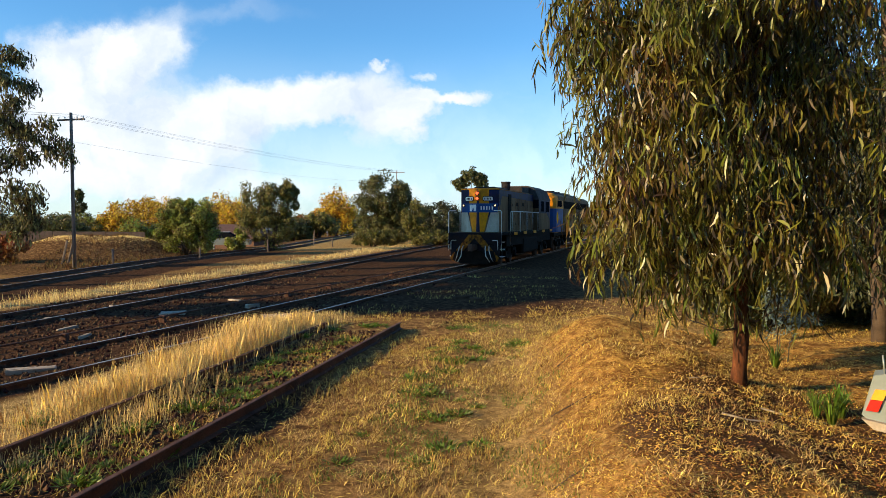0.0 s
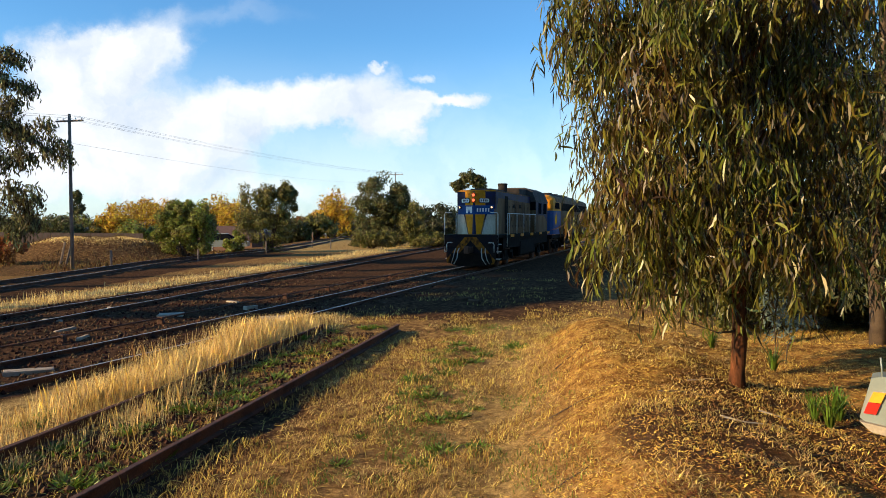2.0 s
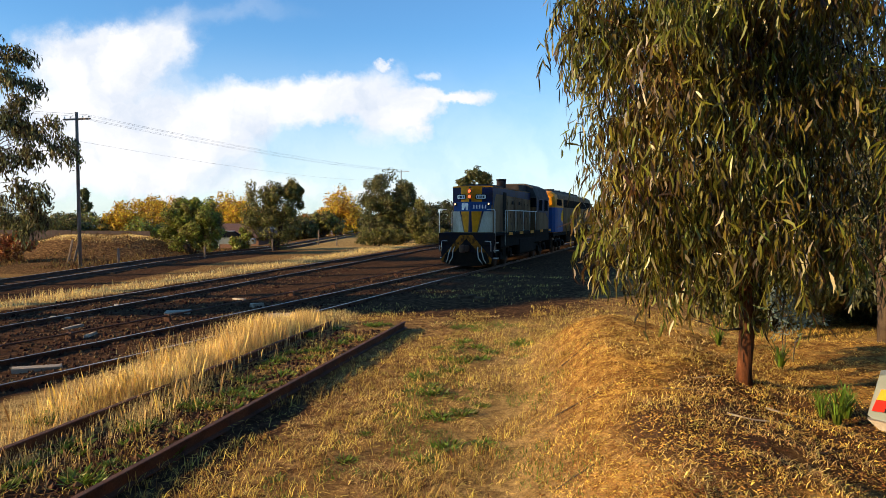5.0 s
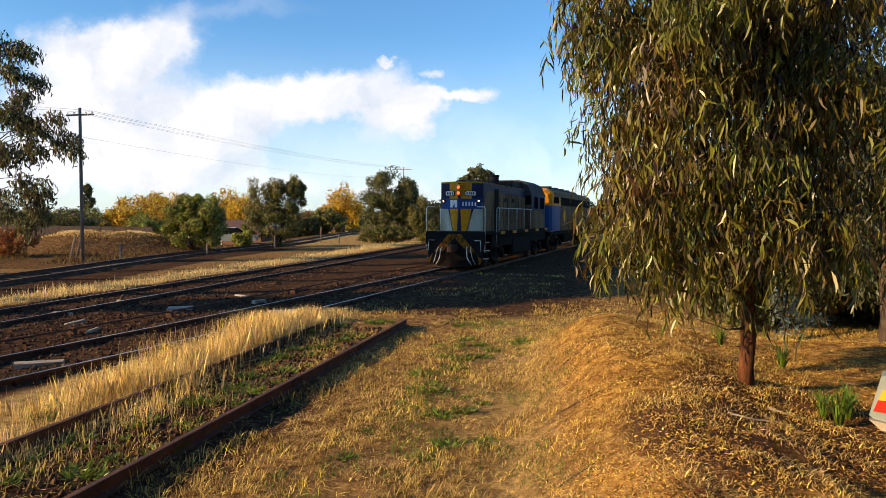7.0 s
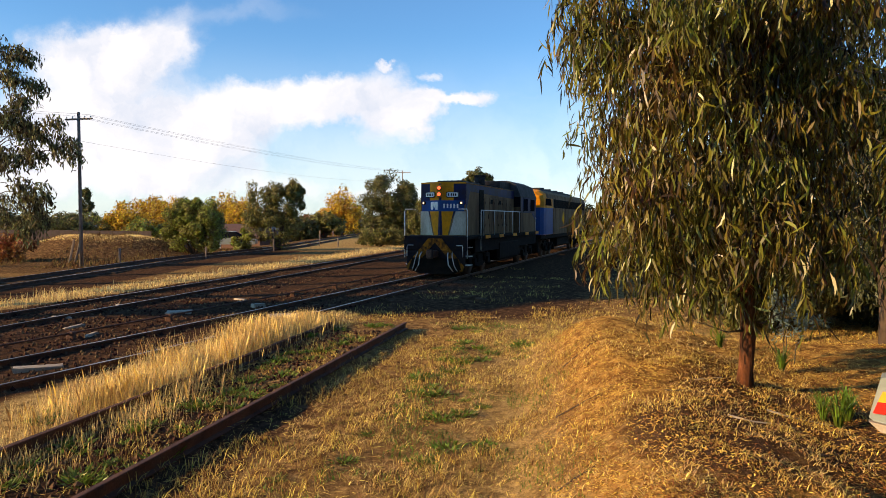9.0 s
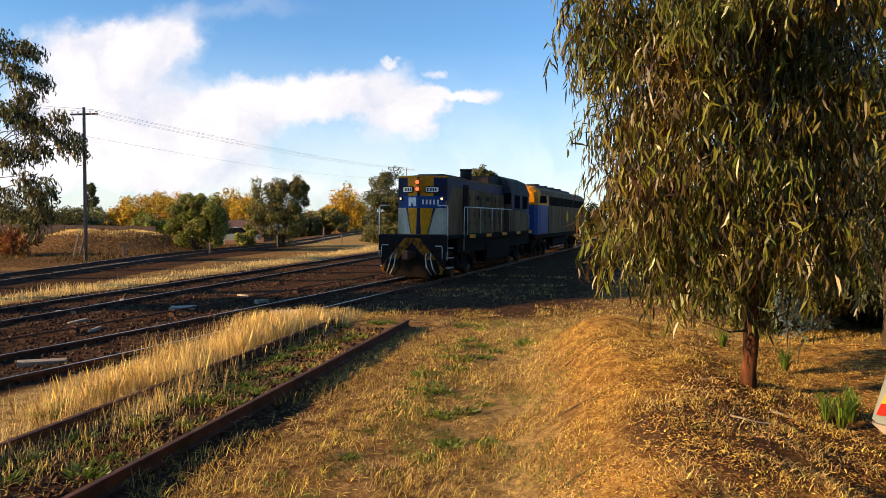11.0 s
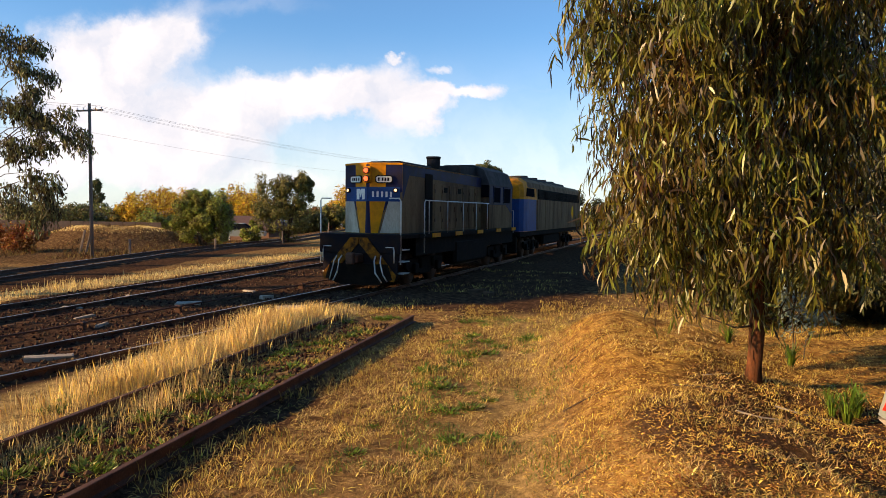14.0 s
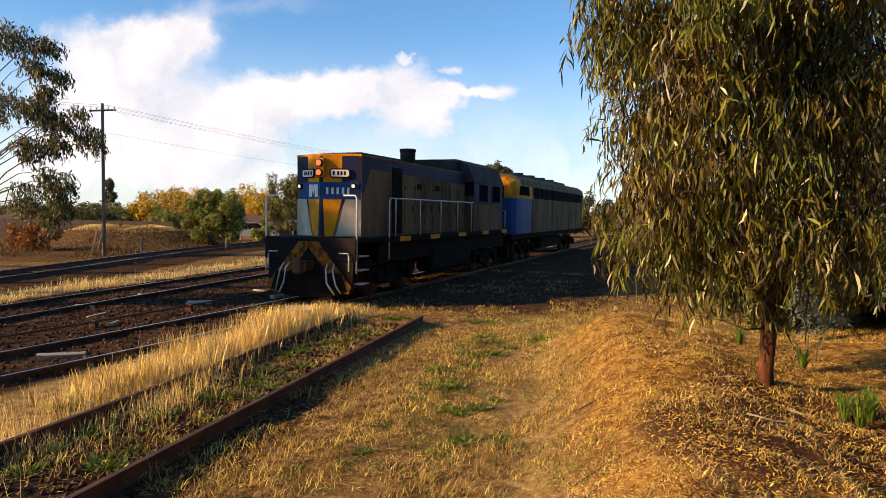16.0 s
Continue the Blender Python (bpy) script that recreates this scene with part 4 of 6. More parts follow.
    # roof band and hood side details
    for s in (-1, 1):
        g = Form()
        g.prism([(APEX, 3.71), (0.9, 3.42), (y1, 3.32), (y1, 3.71)], 0, s * HW - 0.004, s * HW + 0.006)
        part("roof_band", g, NAVY, t, "navy band under the roof")
        g = Form()
        g.prism([(APEX, 2.62), (APEX + 0.5, 3.40), (APEX + 0.35, 3.70), (APEX, 3.70)], 0, s * HW - 0.004, s * HW + 0.009)
        part("corner_panel", g, NAVY, t)
        g = Form()
        g.box(s * HW - 0.01, s * HW + 0.012, 2.25, 2.95, 1.66, 3.55)
        for k in range(16):
            z = 1.74 + k * 0.112
            g.box(s * (HW + 0.012) - 0.012, s * (HW + 0.012) + 0.012, 2.29, 2.91, z, z + 0.055)
        part("radiator_grille", g, BLACK, t, "sooty radiator grille")
        for k in range(7):
            y = 3.1 + k * 0.76
            g = Form()
            g.box(s * HW - 0.015, s * HW + 0.018, y, y + 0.70, 1.70, 3.24, 0.012)
            d = part("hood_door", g, SHADED_GRIME, t, "rust-streaked cream hood door with shade in its colour")
            for z in (1.95, 2.95):
                q = Form()
                q.box(s * (HW + 0.018) - 0.015, s * (HW + 0.018) + 0.02, y + 0.02, y + 0.07, z, z + 0.12)
                part("hinge", q, RUST, d)
            q = Form()
            q.box(s * (HW + 0.018) - 0.015, s * (HW + 0.018) + 0.03, y + 0.56, y + 0.60, 2.3, 2.5)
            part("latch", q, RUST, d)
            if k in (1, 3):
                q = Form()
                q.box(s * (HW + 0.018) - 0.015, s * (HW + 0.018) + 0.012, y + 0.18, y + 0.52, 2.98, 3.16)
                part("vent", q, BLACK, d)
    r = Form()
    r.box(-0.55, 0.55, 1.2, 4.0, NOSE_T - 0.02, NOSE_T + 0.10, 0.04)
    part("roof_fan_housing", r, ROOF_DARK, t)
    r = Form()
    r.tube([(0.1, 5.3, NOSE_T - 0.05), (0.1, 5.3, NOSE_T + 0.52)], 0.25, 16)
    r.tube([(0.1, 5.3, NOSE_T + 0.46), (0.1, 5.3, NOSE_T + 0.55)], 0.27, 16)
    part("exhaust_stack", r, ROOF_DARK, t, "sooty exhaust stack")
    r = Form()
    r.rings([[(-0.8, 6.4, NOSE_T - 0.1), (0.8, 6.4, NOSE_T - 0.1), (0.75, 6.5, NOSE_T + 0.30), (-0.75, 6.5, NOSE_T + 0.30)], [(-0.8, 8.6, NOSE_T - 0.1), (0.8, 8.6, NOSE_T - 0.1), (0.75, 8.6, NOSE_T + 0.36), (-0.75, 8.6, NOSE_T + 0.36)]])
    part("roof_hatch", r, ROOF_DARK, t)
    # cab
    CW = 1.32
    cab = Form()
    def cab_ring(y):
        return [(-CW, y, DECK), (CW, y, DECK), (CW, y, 3.45), (CW - 0.25, y, 4.02), (CW - 0.7, y, 4.22), (-CW + 0.7, y, 4.22), (-CW + 0.25, y, 4.02), (-CW, y, 3.45)]
    cab.rings([cab_ring(8.6), cab_ring(12.3)])
    part("cab", cab, SHADED_GRIME, t, "grimy cream cab side, darkened as in shade")
    for s in (-1, 1):
        g = Form()
        g.prism([(8.6, 2.62), (11.2, 2.62), (12.3, 2.20), (12.3, 3.44), (8.6, 3.44)], 0, s * CW - 0.004, s * CW + 0.008)
        part("cab_band", g, NAVY, t)
        g = Form()
        x0, x1 = sorted((s * 0.99, s * 1.28))
        g.box(x0, x1, 8.585, 8.61, 2.95, 3.42, 0.006)
        fw = part("front_window", g, GLASS_DARK, t, "dark forward cab window")
        g = Form()
        for q in ((x0 - 0.03, x0, 2.92, 3.45), (x1, x1 + 0.03, 2.92, 3.45), (x0, x1, 3.42, 3.45), (x0, x1, 2.92, 2.95)):
            g.box(q[0], q[1], 8.57, 8.605, q[2], q[3])
        part("window_frame", g, SOOT_NAVY, fw)
        for y0, y1w in ((9.2, 10.2), (10.8, 11.9)):
            g = Form()
            g.box(s * CW - 0.01, s * CW + 0.012, y0, y1w, 2.72, 3.36, 0.006)
            w = part("cab_window", g, GLASS_DARK, t, "dark cab window")
            g = Form()
            x0, x1 = sorted((s * (CW + 0.005), s * (CW + 0.03)))
            for q in ((y0 - 0.05, y0, 2.67, 3.41), (y1w, y1w + 0.05, 2.67, 3.41), (y0, y1w, 3.36, 3.41), (y0, y1w, 2.67, 2.72)):
                g.box(x0, x1, *q)
            part("window_frame", g, NAVY, w)
    g = Form()
    g.rings([[(-CW - 0.03, y, 3.43), (CW + 0.03, y, 3.43), (CW - 0.22, y, 4.05), (CW - 0.7, y, 4.26), (-CW + 0.7, y, 4.26), (-CW + 0.22, y, 4.05)] for y in (8.5, 12.4)])
    part("cab_roof", g, ROOF_GREY, t, "grey cab roof")
    # short hood behind the cab and the frame
    g = Form()
    g.box(-0.95, 0.95, 12.3, 12.9, DECK, 2.7, 0.08)
    part("short_hood", g, SHADED_GRIME, t)
    g = Form()
    g.box(-1.32, 1.32, -0.42, 13.2, DECK - 0.14, DECK, 0.02)
    g.box(-0.75, 0.75, 0.2, 12.8, 0.95, DECK - 0.13)
    part("underframe", g, BLACK, t)
    for s in (-1, 1):
        g = Form()
        g.box(s * 1.335 - 0.012, s * 1.335 + 0.012, 0.9, 12.9, DECK - 0.16, DECK - 0.02)
        part("sill", g, BLACK, t)
        for y in (2.0, 4.3, 6.9, 9.6, 12.2):
            g = Form()
            g.box(s * 1.35 - 0.012, s * 1.35 + 0.012, y, y + 0.75, DECK - 0.15, DECK - 0.01)
            part("sill_patch", g, GOLD, t, "gold sill patch")
        # dark sheet added below the sill for the deep shade under the frame
        g = Form()
        g.box(s * 1.20 - 0.02, s * 1.20 + 0.02, 0.9, 12.9, 0.92, DECK - 0.13)
        part("shade_skirt", g, BLACK, t)
        g = Form()
        g.box(s * 0.98 - 0.28, s * 0.98 + 0.28, 4.6, 8.6, 0.40, 1.3, 0.1)
        part("fuel_tank", g, BLACK, t)
        for z in (0.45, 0.80, 1.15):
            g = Form()
            g.box(s * 1.22 - 0.12, s * 1.22 + 0.12, -0.35, 0.15, z, z + 0.03)
            part("step", g, GALV, t)
    # front: headstock, pilot plough, coupler, hoses
    g = Form()
    g.box(-1.33, 1.33, -0.55, -0.40, 1.05, DECK, 0.02)
    part("headstock", g, SOOT_NAVY, t, "grimy navy headstock")
    g = Form()
    g.prism([(-1.25, 1.05), (1.25, 1.05), (1.20, 0.30), (0.75, 0.14), (-0.75, 0.14), (-1.20, 0.30)], 1, -0.52, -0.44)
    part("pilot", g, SOOT_NAVY, t)
    for s in (-1, 1):
        g = Form()
        g.prism([(s * 0.01, 1.52), (s * 0.28, 1.52), (s * 1.22, 0.42), (s * 1.14, 0.24), (s * 0.98, 0.26), (s * 0.01, 1.36)], 1, -0.585, -0.552)
        part("chevron", g, SOOT_GOLD, t, "grimy gold warning chevron")
        g = Form()
        g.tube([(s * 0.55, -0.55, 1.0), (s * 0.58, -0.72, 0.85), (s * 0.62, -0.74, 0.5), (s * 0.80, -0.68, 0.22)], 0.022, 6)
        g.tube([(s * 0.72, -0.55, 1.0), (s * 0.76, -0.70, 0.8), (s * 0.85, -0.70, 0.45), (s * 0.95, -0.62, 0.25)], 0.02, 6)
        part("brake_hose", g, GALV, t, "pale brake hose")
        handrail(t, [(s * 0.95, -0.5, 2.68), (s * 1.28, -0.5, 2.68), (s * 1.32, -0.5, 2.60), (s * 1.32, -0.5, 0.75)], 0.022)
        handrail(t, [(s * 0.9, -0.62, 1.25), (s * 1.15, -0.62, 1.25), (s * 1.17, -0.62, 1.15), (s * 1.17, -0.62, 0.8)], 0.018)
        handrail(t, [(s * 1.33, 1.35, 1.0), (s * 1.33, 1.35, 2.58), (s * 1.33, 1.42, 2.66), (s * 1.33, 8.5, 2.66)], 0.02)
        for y in (1.75, 3.5, 5.2, 6.8, 8.3):
            handrail(t, [(s * 1.33, y, 1.6), (s * 1.33, y, 2.66)], 0.018)
    g = Form()
    g.box(-0.14, 0.14, -0.95, -0.5, 0.78, 1.05, 0.04)
    g.box(-0.2, 0.06, -1.05, -0.85, 0.74, 1.09, 0.04)
    part("coupler", g, RUST, t)
    g = Form()
    g.prism([(-0.95, 0.75), (0.95, 0.75), (1.1, 0.30), (0.6, 0.12), (-0.6, 0.12), (-1.1, 0.30)], 1, -0.60, -0.555)
    part("plough", g, BLACK, t)
    bogie(t, 2.2)
    bogie(t, 11.0)
    return t


def cab_unit():
    """The streamlined second locomotive: rounded cab front, tall body, grille band."""
    t = thing("streamlined_locomotive", "weathered grey and cream streamlined locomotive with blue and gold front", "locomotive")
    W, B, T2 = 1.38, 1.35, 4.12

    def ring(y, w, top):
        r = [(-w, B), (w, B), (w, top - 0.55), (w * 0.95, top - 0.28), (w * 0.72, top - 0.08), (w * 0.3, top), (-w * 0.3, top), (-w * 0.72, top - 0.08), (-w * 0.95, top - 0.28), (-w, top - 0.55)]
        return [(x, y, z) for x, z in r]
    f = Form()
    f.rings([ring(0.95, W, T2), ring(17.6, W, T2), ring(18.0, W * 0.9, T2 - 0.15)], smooth=False)
    part("body", f, SHADED_GRIME, t, "grimy tan body with shade in its colour")
    f = Form()
    f.rings([ring(0.0, W * 0.62, 3.80), ring(0.12, W * 0.84, 3.93), ring(0.4, W * 0.96, 4.04), ring(0.95, W + 0.002, T2 + 0.002)])
    part("cab_front", f, GOLD, t, "golden rounded cab front")
    def band(z0, z1, l):
        pts = [(-W, 3.0), (-W, 0.95), (-W * 0.96, 0.4), (-W * 0.84, 0.12), (-W * 0.62, 0.0), (W * 0.62, 0.0), (W * 0.84, 0.12), (W * 0.96, 0.4), (W, 0.95), (W, 3.0)]
        q = Form()
        k = 1 + l
        outer = [[(x * k, y - l * 1.2, z) for x, y in pts] for z in (z0, z1)]
        inner = [[(x * 0.98, y + 0.02, z) for x, y in pts] for z in (z1, z0)]
        q.rings(outer + inner + [outer[0]], caps=False, closed=False)
        return q
    part("cab_apron", band(1.37, 2.98, 0.008), BLUE, t, "blue lower front")
    for s in (-1, 1):
        g = Form()
        x0, x1 = sorted((s * 0.08, s * W * 0.62))
        g.box(x0, x1, -0.03, 0.06, 2.96, 3.50, 0.02)
        part("windscreen", g, GLASS_DARK, t, "dark windscreen")
        g = Form()
        g.prism([(0.95, 2.985), (3.2, 2.985), (2.9, 3.56), (0.95, 3.56)], 0, s * W - 0.01, s * W + 0.008)
        part("cab_side_panel", g, GOLD, t, "golden cab side")
        g = Form()
        g.prism([(0.75, 3.12), (2.55, 3.12), (2.4, 3.54), (0.85, 3.54)], 0, s * W - 0.05, s * W + 0.02)
        part("cab_side_window", g, GLASS_DARK, t, "dark wrap-round cab window")
        g = Form()
        g.box(s * W - 0.01, s * W + 0.015, 3.4, 17.0, 3.02, 3.56, 0.005)
        for k in range(45):
            y = 3.45 + k * 0.3
            g.box(s * (W + 0.015) - 0.01, s * (W + 0.015) + 0.014, y, y + 0.06, 3.04, 3.54)
        part("grille_band", g, BLACK, t, "dark grille band")
        g = Form()
        g.box(s * W - 0.01, s * W + 0.02, 3.25, 3.85, 1.45, 2.98, 0.02)
        part("cab_door", g, SHADED_GRIME, t)
        for k in range(6):
            g = Form()
            g.box(s * W - 0.01, s * W + 0.012, 3.0 + 2.4 * k, 3.05 + 2.4 * k, 1.4, 3.0)
            part("panel_strip", g, SHADED_GRIME, t)
        handrail(t, [(s * 0.95, -0.12, 1.3), (s * 0.95, -0.12, 2.4), (s * 0.5, -0.12, 2.4)], 0.02)
    g = Form()
    g.rings([[(-0.6, 3.0, T2 - 0.05), (0.6, 3.0, T2 - 0.05), (0.5, 3.1, T2 + 0.14), (-0.5, 3.1, T2 + 0.14)], [(-0.6, 15.5, T2 - 0.05), (0.6, 15.5, T2 - 0.05), (0.5, 15.4, T2 + 0.14), (-0.5, 15.4, T2 + 0.14)]])
    part("roof_equipment", g, ROOF_DARK, t)
    for y in (5, 7.5, 10, 12.5):
        g = Form()
        g.tube([(0, y, T2 + 0.1), (0, y, T2 + 0.24)], 0.42, 16)
        part("roof_fan", g, ROOF_DARK, t)
    g = Form()
    g.box(-0.35, 0.35, -0.06, 0.05, 2.42, 2.62, 0.03)
    part("number_plate", g, WHITE, t, "white plate")
    g = Form()
    g.box(-0.27, 0.27, -0.068, -0.05, 2.47, 2.57)
    part("number_bar", g, NAVY, t)
    g = Form()
    g.box(-1.3, 1.3, -0.1, 17.9, 1.1, 1.36, 0.03)
    g.box(-1.05, 1.05, 6.5, 11.5, 0.45, 1.1, 0.1)
    g.box(-1.1, 1.1, -0.15, 0.1, 0.3, 1.3, 0.05)
    g.box(-0.14, 0.14, -0.75, 0.1, 0.78, 1.05, 0.03)
    part("underframe", g, BLACK, t)
    bogie(t, 3.4, (-1.3, 0.0, 1.3))
    bogie(t, 14.4, (-1.3, 0.0, 1.3))
    return t


LOCO = hood_loco()
SECOND = cab_unit()
HEADING = -math.degrees(math.atan(0.3437))


def motions():
    """The two locomotives roll along the yard track; rows: seconds, distance ahead of the eye at which the nose stands."""
    runs = [(0, 33.82), (1, 33.68), (2, 33.45), (3, 33.12), (4, 32.62), (5.2, 31.75), (6.5, 30.48), (7, 30.06), (7.5, 29.58), (8, 29.02), (8.5, 28.46), (9, 27.86), (10.3, 26.2),
            (11.5, 24.56), (12, 23.86), (12.5, 23.16), (13, 22.44), (13.5, 21.71), (14, 20.97), (14.5, 20.21), (15, 19.44), (15.5, 18.64), (16, 17.84)]
    for ob, back in ((LOCO, 0.0), (SECOND, 14.2)):
        c = math.cos(radians(HEADING))
        walk(ob, [(t, pose(-9.93 + 0.3437 * (y + back * c), y + back * c, 0, 0, 0, HEADING)) for t, y in runs])




# ---- poles, wires and yard fittings ----
def power_pole(label, at, height, arm, turn):
    t = thing("power_pole", label, "power pole", at, turn)
    f = Form()
    f.tube([(0, 0, -0.5), (0, 0, height * 0.5), (0, 0, height)], 0.095, 10, r1=0.068)
    part("pole", f, POLEWOOD, t)
    f = Form()
    f.box(-arm, arm, -0.05, 0.05, height - 0.38, height - 0.30, 0.01)
    part("crossarm", f, POLEWOOD, t)
    for x in (-arm * 0.9, -arm * 0.45, arm * 0.45, arm * 0.9):
        f = Form()
        f.tube([(x, 0, height - 0.32), (x, 0, height - 0.22), (x, 0, height - 0.2)], 0.015, 6)
        f.tube([(x, 0, height - 0.26), (x, 0, height - 0.20)], 0.03, 8)
        part("insulator", f, WHITE, t)
    return t


P1 = Vector((-18.14, 34.0, ground_z(-18.14, 34.0)))
P2 = Vector((-7.2, 108.0, ground_z(-7.2, 108.0)))
power_pole("weathered timber power pole with crossarm and insulators", P1, 7.6, 0.80, -15)
power_pole("distant timber power pole with crossarm", P2, 10.6, 1.3, -15)


def wire(a, b, sag, r):
    a, b = Vector(a), Vector(b)
    f = Form()
    f.tube([a.lerp(b, k / 16) - Vector((0, 0, sag * 4 * (k / 16) * (1 - k / 16))) for k in range(17)], r, 4)
    ob = part("power_wire", f, WIRE)
    tagged(ob, "thin dark overhead wire between power poles", "wire", "overhead wires")


for x in (-0.58, -0.29, 0.29, 0.58):
    wire(P1 + Vector((x, -x * 0.27, 7.46)), P2 + Vector((x * 2, -x * 0.5, 10.5)), 0.5, 0.0045)
    if abs(x) > 0.5:
        wire(P1 + Vector((x, -x * 0.27, 7.46)), (-40 + x, 12, 8.0), 0.5, 0.006)
wire(P1 + Vector((0, 0, 6.2)), P2 + Vector((0, 0, 9.0)), 0.7, 0.0045)
wire(P1 + Vector((0, 0, 6.2)), (-40, 12, 6.6), 0.4, 0.006)


def fence_post(x, y, h, lean=0):
    f = Form()
    f.box(-0.05, 0.05, -0.05, 0.05, -0.2, h, 0.012)
    ob = part("fence_post", f, POLEWOOD)
    ob.matrix_basis = pose(x, y, ground_z(x, y), 0, lean, 10)
    tagged(ob, "short weathered grey timber post in dry grass", "fence post", "line side posts")


for x, y, h, a in ((-17.0, 35.6, 0.9, 0), (-20.4, 37.0, 1.3, 12), (-20.2, 37.2, 1.2, 14), (-14.6, 41.5, 0.7, 0), (-12.9, 51, 0.9, -2), (-11.6, 62, 1.4, 3), (-9.6, 60, 0.8, 0)):
    fence_post(x, y, h, a)

# point rod along the yard track, on its stools
rod = thing("point_rod", "rusty steel point rod on low stools beside the track", "point rod")
f = Form()
f.tube([(train_x(y, -2.25), y, -0.03) for y in range(4, 36)], 0.022, 6)
part("rod", f, RUST, rod)
for k in range(10):
    y = 6 + k * 2.6
    f = Form()
    f.box(train_x(y, -2.25) - 0.07, train_x(y, -2.25) + 0.07, y - 0.06, y + 0.06, -0.25, 0.0, 0.015)
    part("stool", f, RUST, rod)


def block(name, label, x, y, sx, sy, sz, turn, material, seed, z=0.0):
    """A worn lump: a box pulled out of true."""
    rnd = random.Random(seed)
    f = Form()
    f.box(-sx / 2, sx / 2, -sy / 2, sy / 2, -0.04, sz, min(sx, sy, sz) * 0.18)
    f.v = [tuple(c * rnd.uniform(0.88, 1.1) for c in p) for p in f.v]
    ob = part(name, f, material)
    ob.matrix_basis = pose(x, y, ground_z(x, y) + z, rnd.uniform(-4, 4), rnd.uniform(-4, 4), turn)
    tagged(ob, label, name.replace("_", " "))


block("concrete_slab", "pale broken concrete slab in dry grass", -3.95, 16.5, 0.75, 0.5, 0.10, 20, CONCRETE, 1)
block("concrete_slab", "pale broken concrete slab beside the track", -6.55, 10.9, 0.7, 0.3, 0.06, 35, CONCRETE, 2)
block("concrete_slab", "flat pale concrete slab near the rail", -6.9, 17.6, 0.6, 0.35, 0.06, 10, CONCRETE, 3)
block("old_sleeper", "dark old timber sleeper lying in dirt", 0.62, 20.9, 0.55, 0.2, 0.12, 12, SLEEPER, 4)
block("old_sleeper", "broken dark timber sleeper lying in dirt", 0.95, 20.2, 0.35, 0.2, 0.10, -20, SLEEPER, 5)
block("concrete_slab", "small pale stone between the tracks", -5.2, 18.8, 0.35, 0.25, 0.10, 40, CONCRETE, 6)
for k, (x, y) in enumerate(((-8.3, 15.2), (-7.4, 14.2), (-8.9, 18.5), (-6.2, 20.5), (-9.2, 16.3))):
    block("timber_scrap", "weathered grey timber scrap on ballast", x, y, 0.5, 0.09, 0.05, 70 + 25 * k, CONCRETE, 10 + k)


# low trailer at the edge of the grass
def trailer():
    t = thing("trailer", "low silver trailer with red and amber tail lamp, parked on grass", "trailer", (3.19, 5.25, 0.0), -34)
    f = Form()
    f.rings([[(0.0 + i, y, z) for i, z in ((0.02, 0.80), (0.12, 0.72), (1.6, 0.62), (1.6, 1.10), (0.16, 1.13), (0.09, 1.11))] for y in (0.0, 0.22)])
    part("body", f, CAR_WHITE, t)
    f = Form()
    f.box(0.215, 1.55, -0.012, 0.02, 0.80, 1.105, 0.01)
    part("tailgate", f, GLASS_DARK, t, "dark tailgate panel")
    f = Form()
    f.prism([(0.075, 0.93), (0.155, 0.93), (0.185, 1.01), (0.105, 1.01)], 1, -0.02, 0.03)
    part("amber_lens", f, AMBER, t, "amber lens")
    f = Form()
    f.prism([(0.045, 0.84), (0.125, 0.84), (0.153, 0.925), (0.073, 0.925)], 1, -0.02, 0.03)
    part("red_lens", f, RED_LENS, t, "red lens")
    f = Form()
    f.prism([(0.02, 0.78), (1.5, 0.60), (1.5, 0.50), (0.10, 0.71)], 1, -0.05, 0.02)
    part("bumper", f, CONCRETE, t)
    f = Form()
    f.tube([(0.16, 0.02, 1.12), (0.145, 0.02, 1.27)], 0.007, 5)
    part("antenna", f, CAR_WHITE, t)
    g = ground_z(4.2, 5.5)
    for y in (0.06, 0.16):
        f = Form()
        f.tube([(1.0, y - 0.04, g + 0.22), (1.0, y + 0.04, g + 0.22)], 0.23, 18)
        part("wheel", f, RUBBER, t)
    f = Form()
    f.box(0.75, 1.25, 0.02, 0.2, g + 0.2, 0.7, 0.02)
    part("axle_box", f, BLACK, t)


trailer()


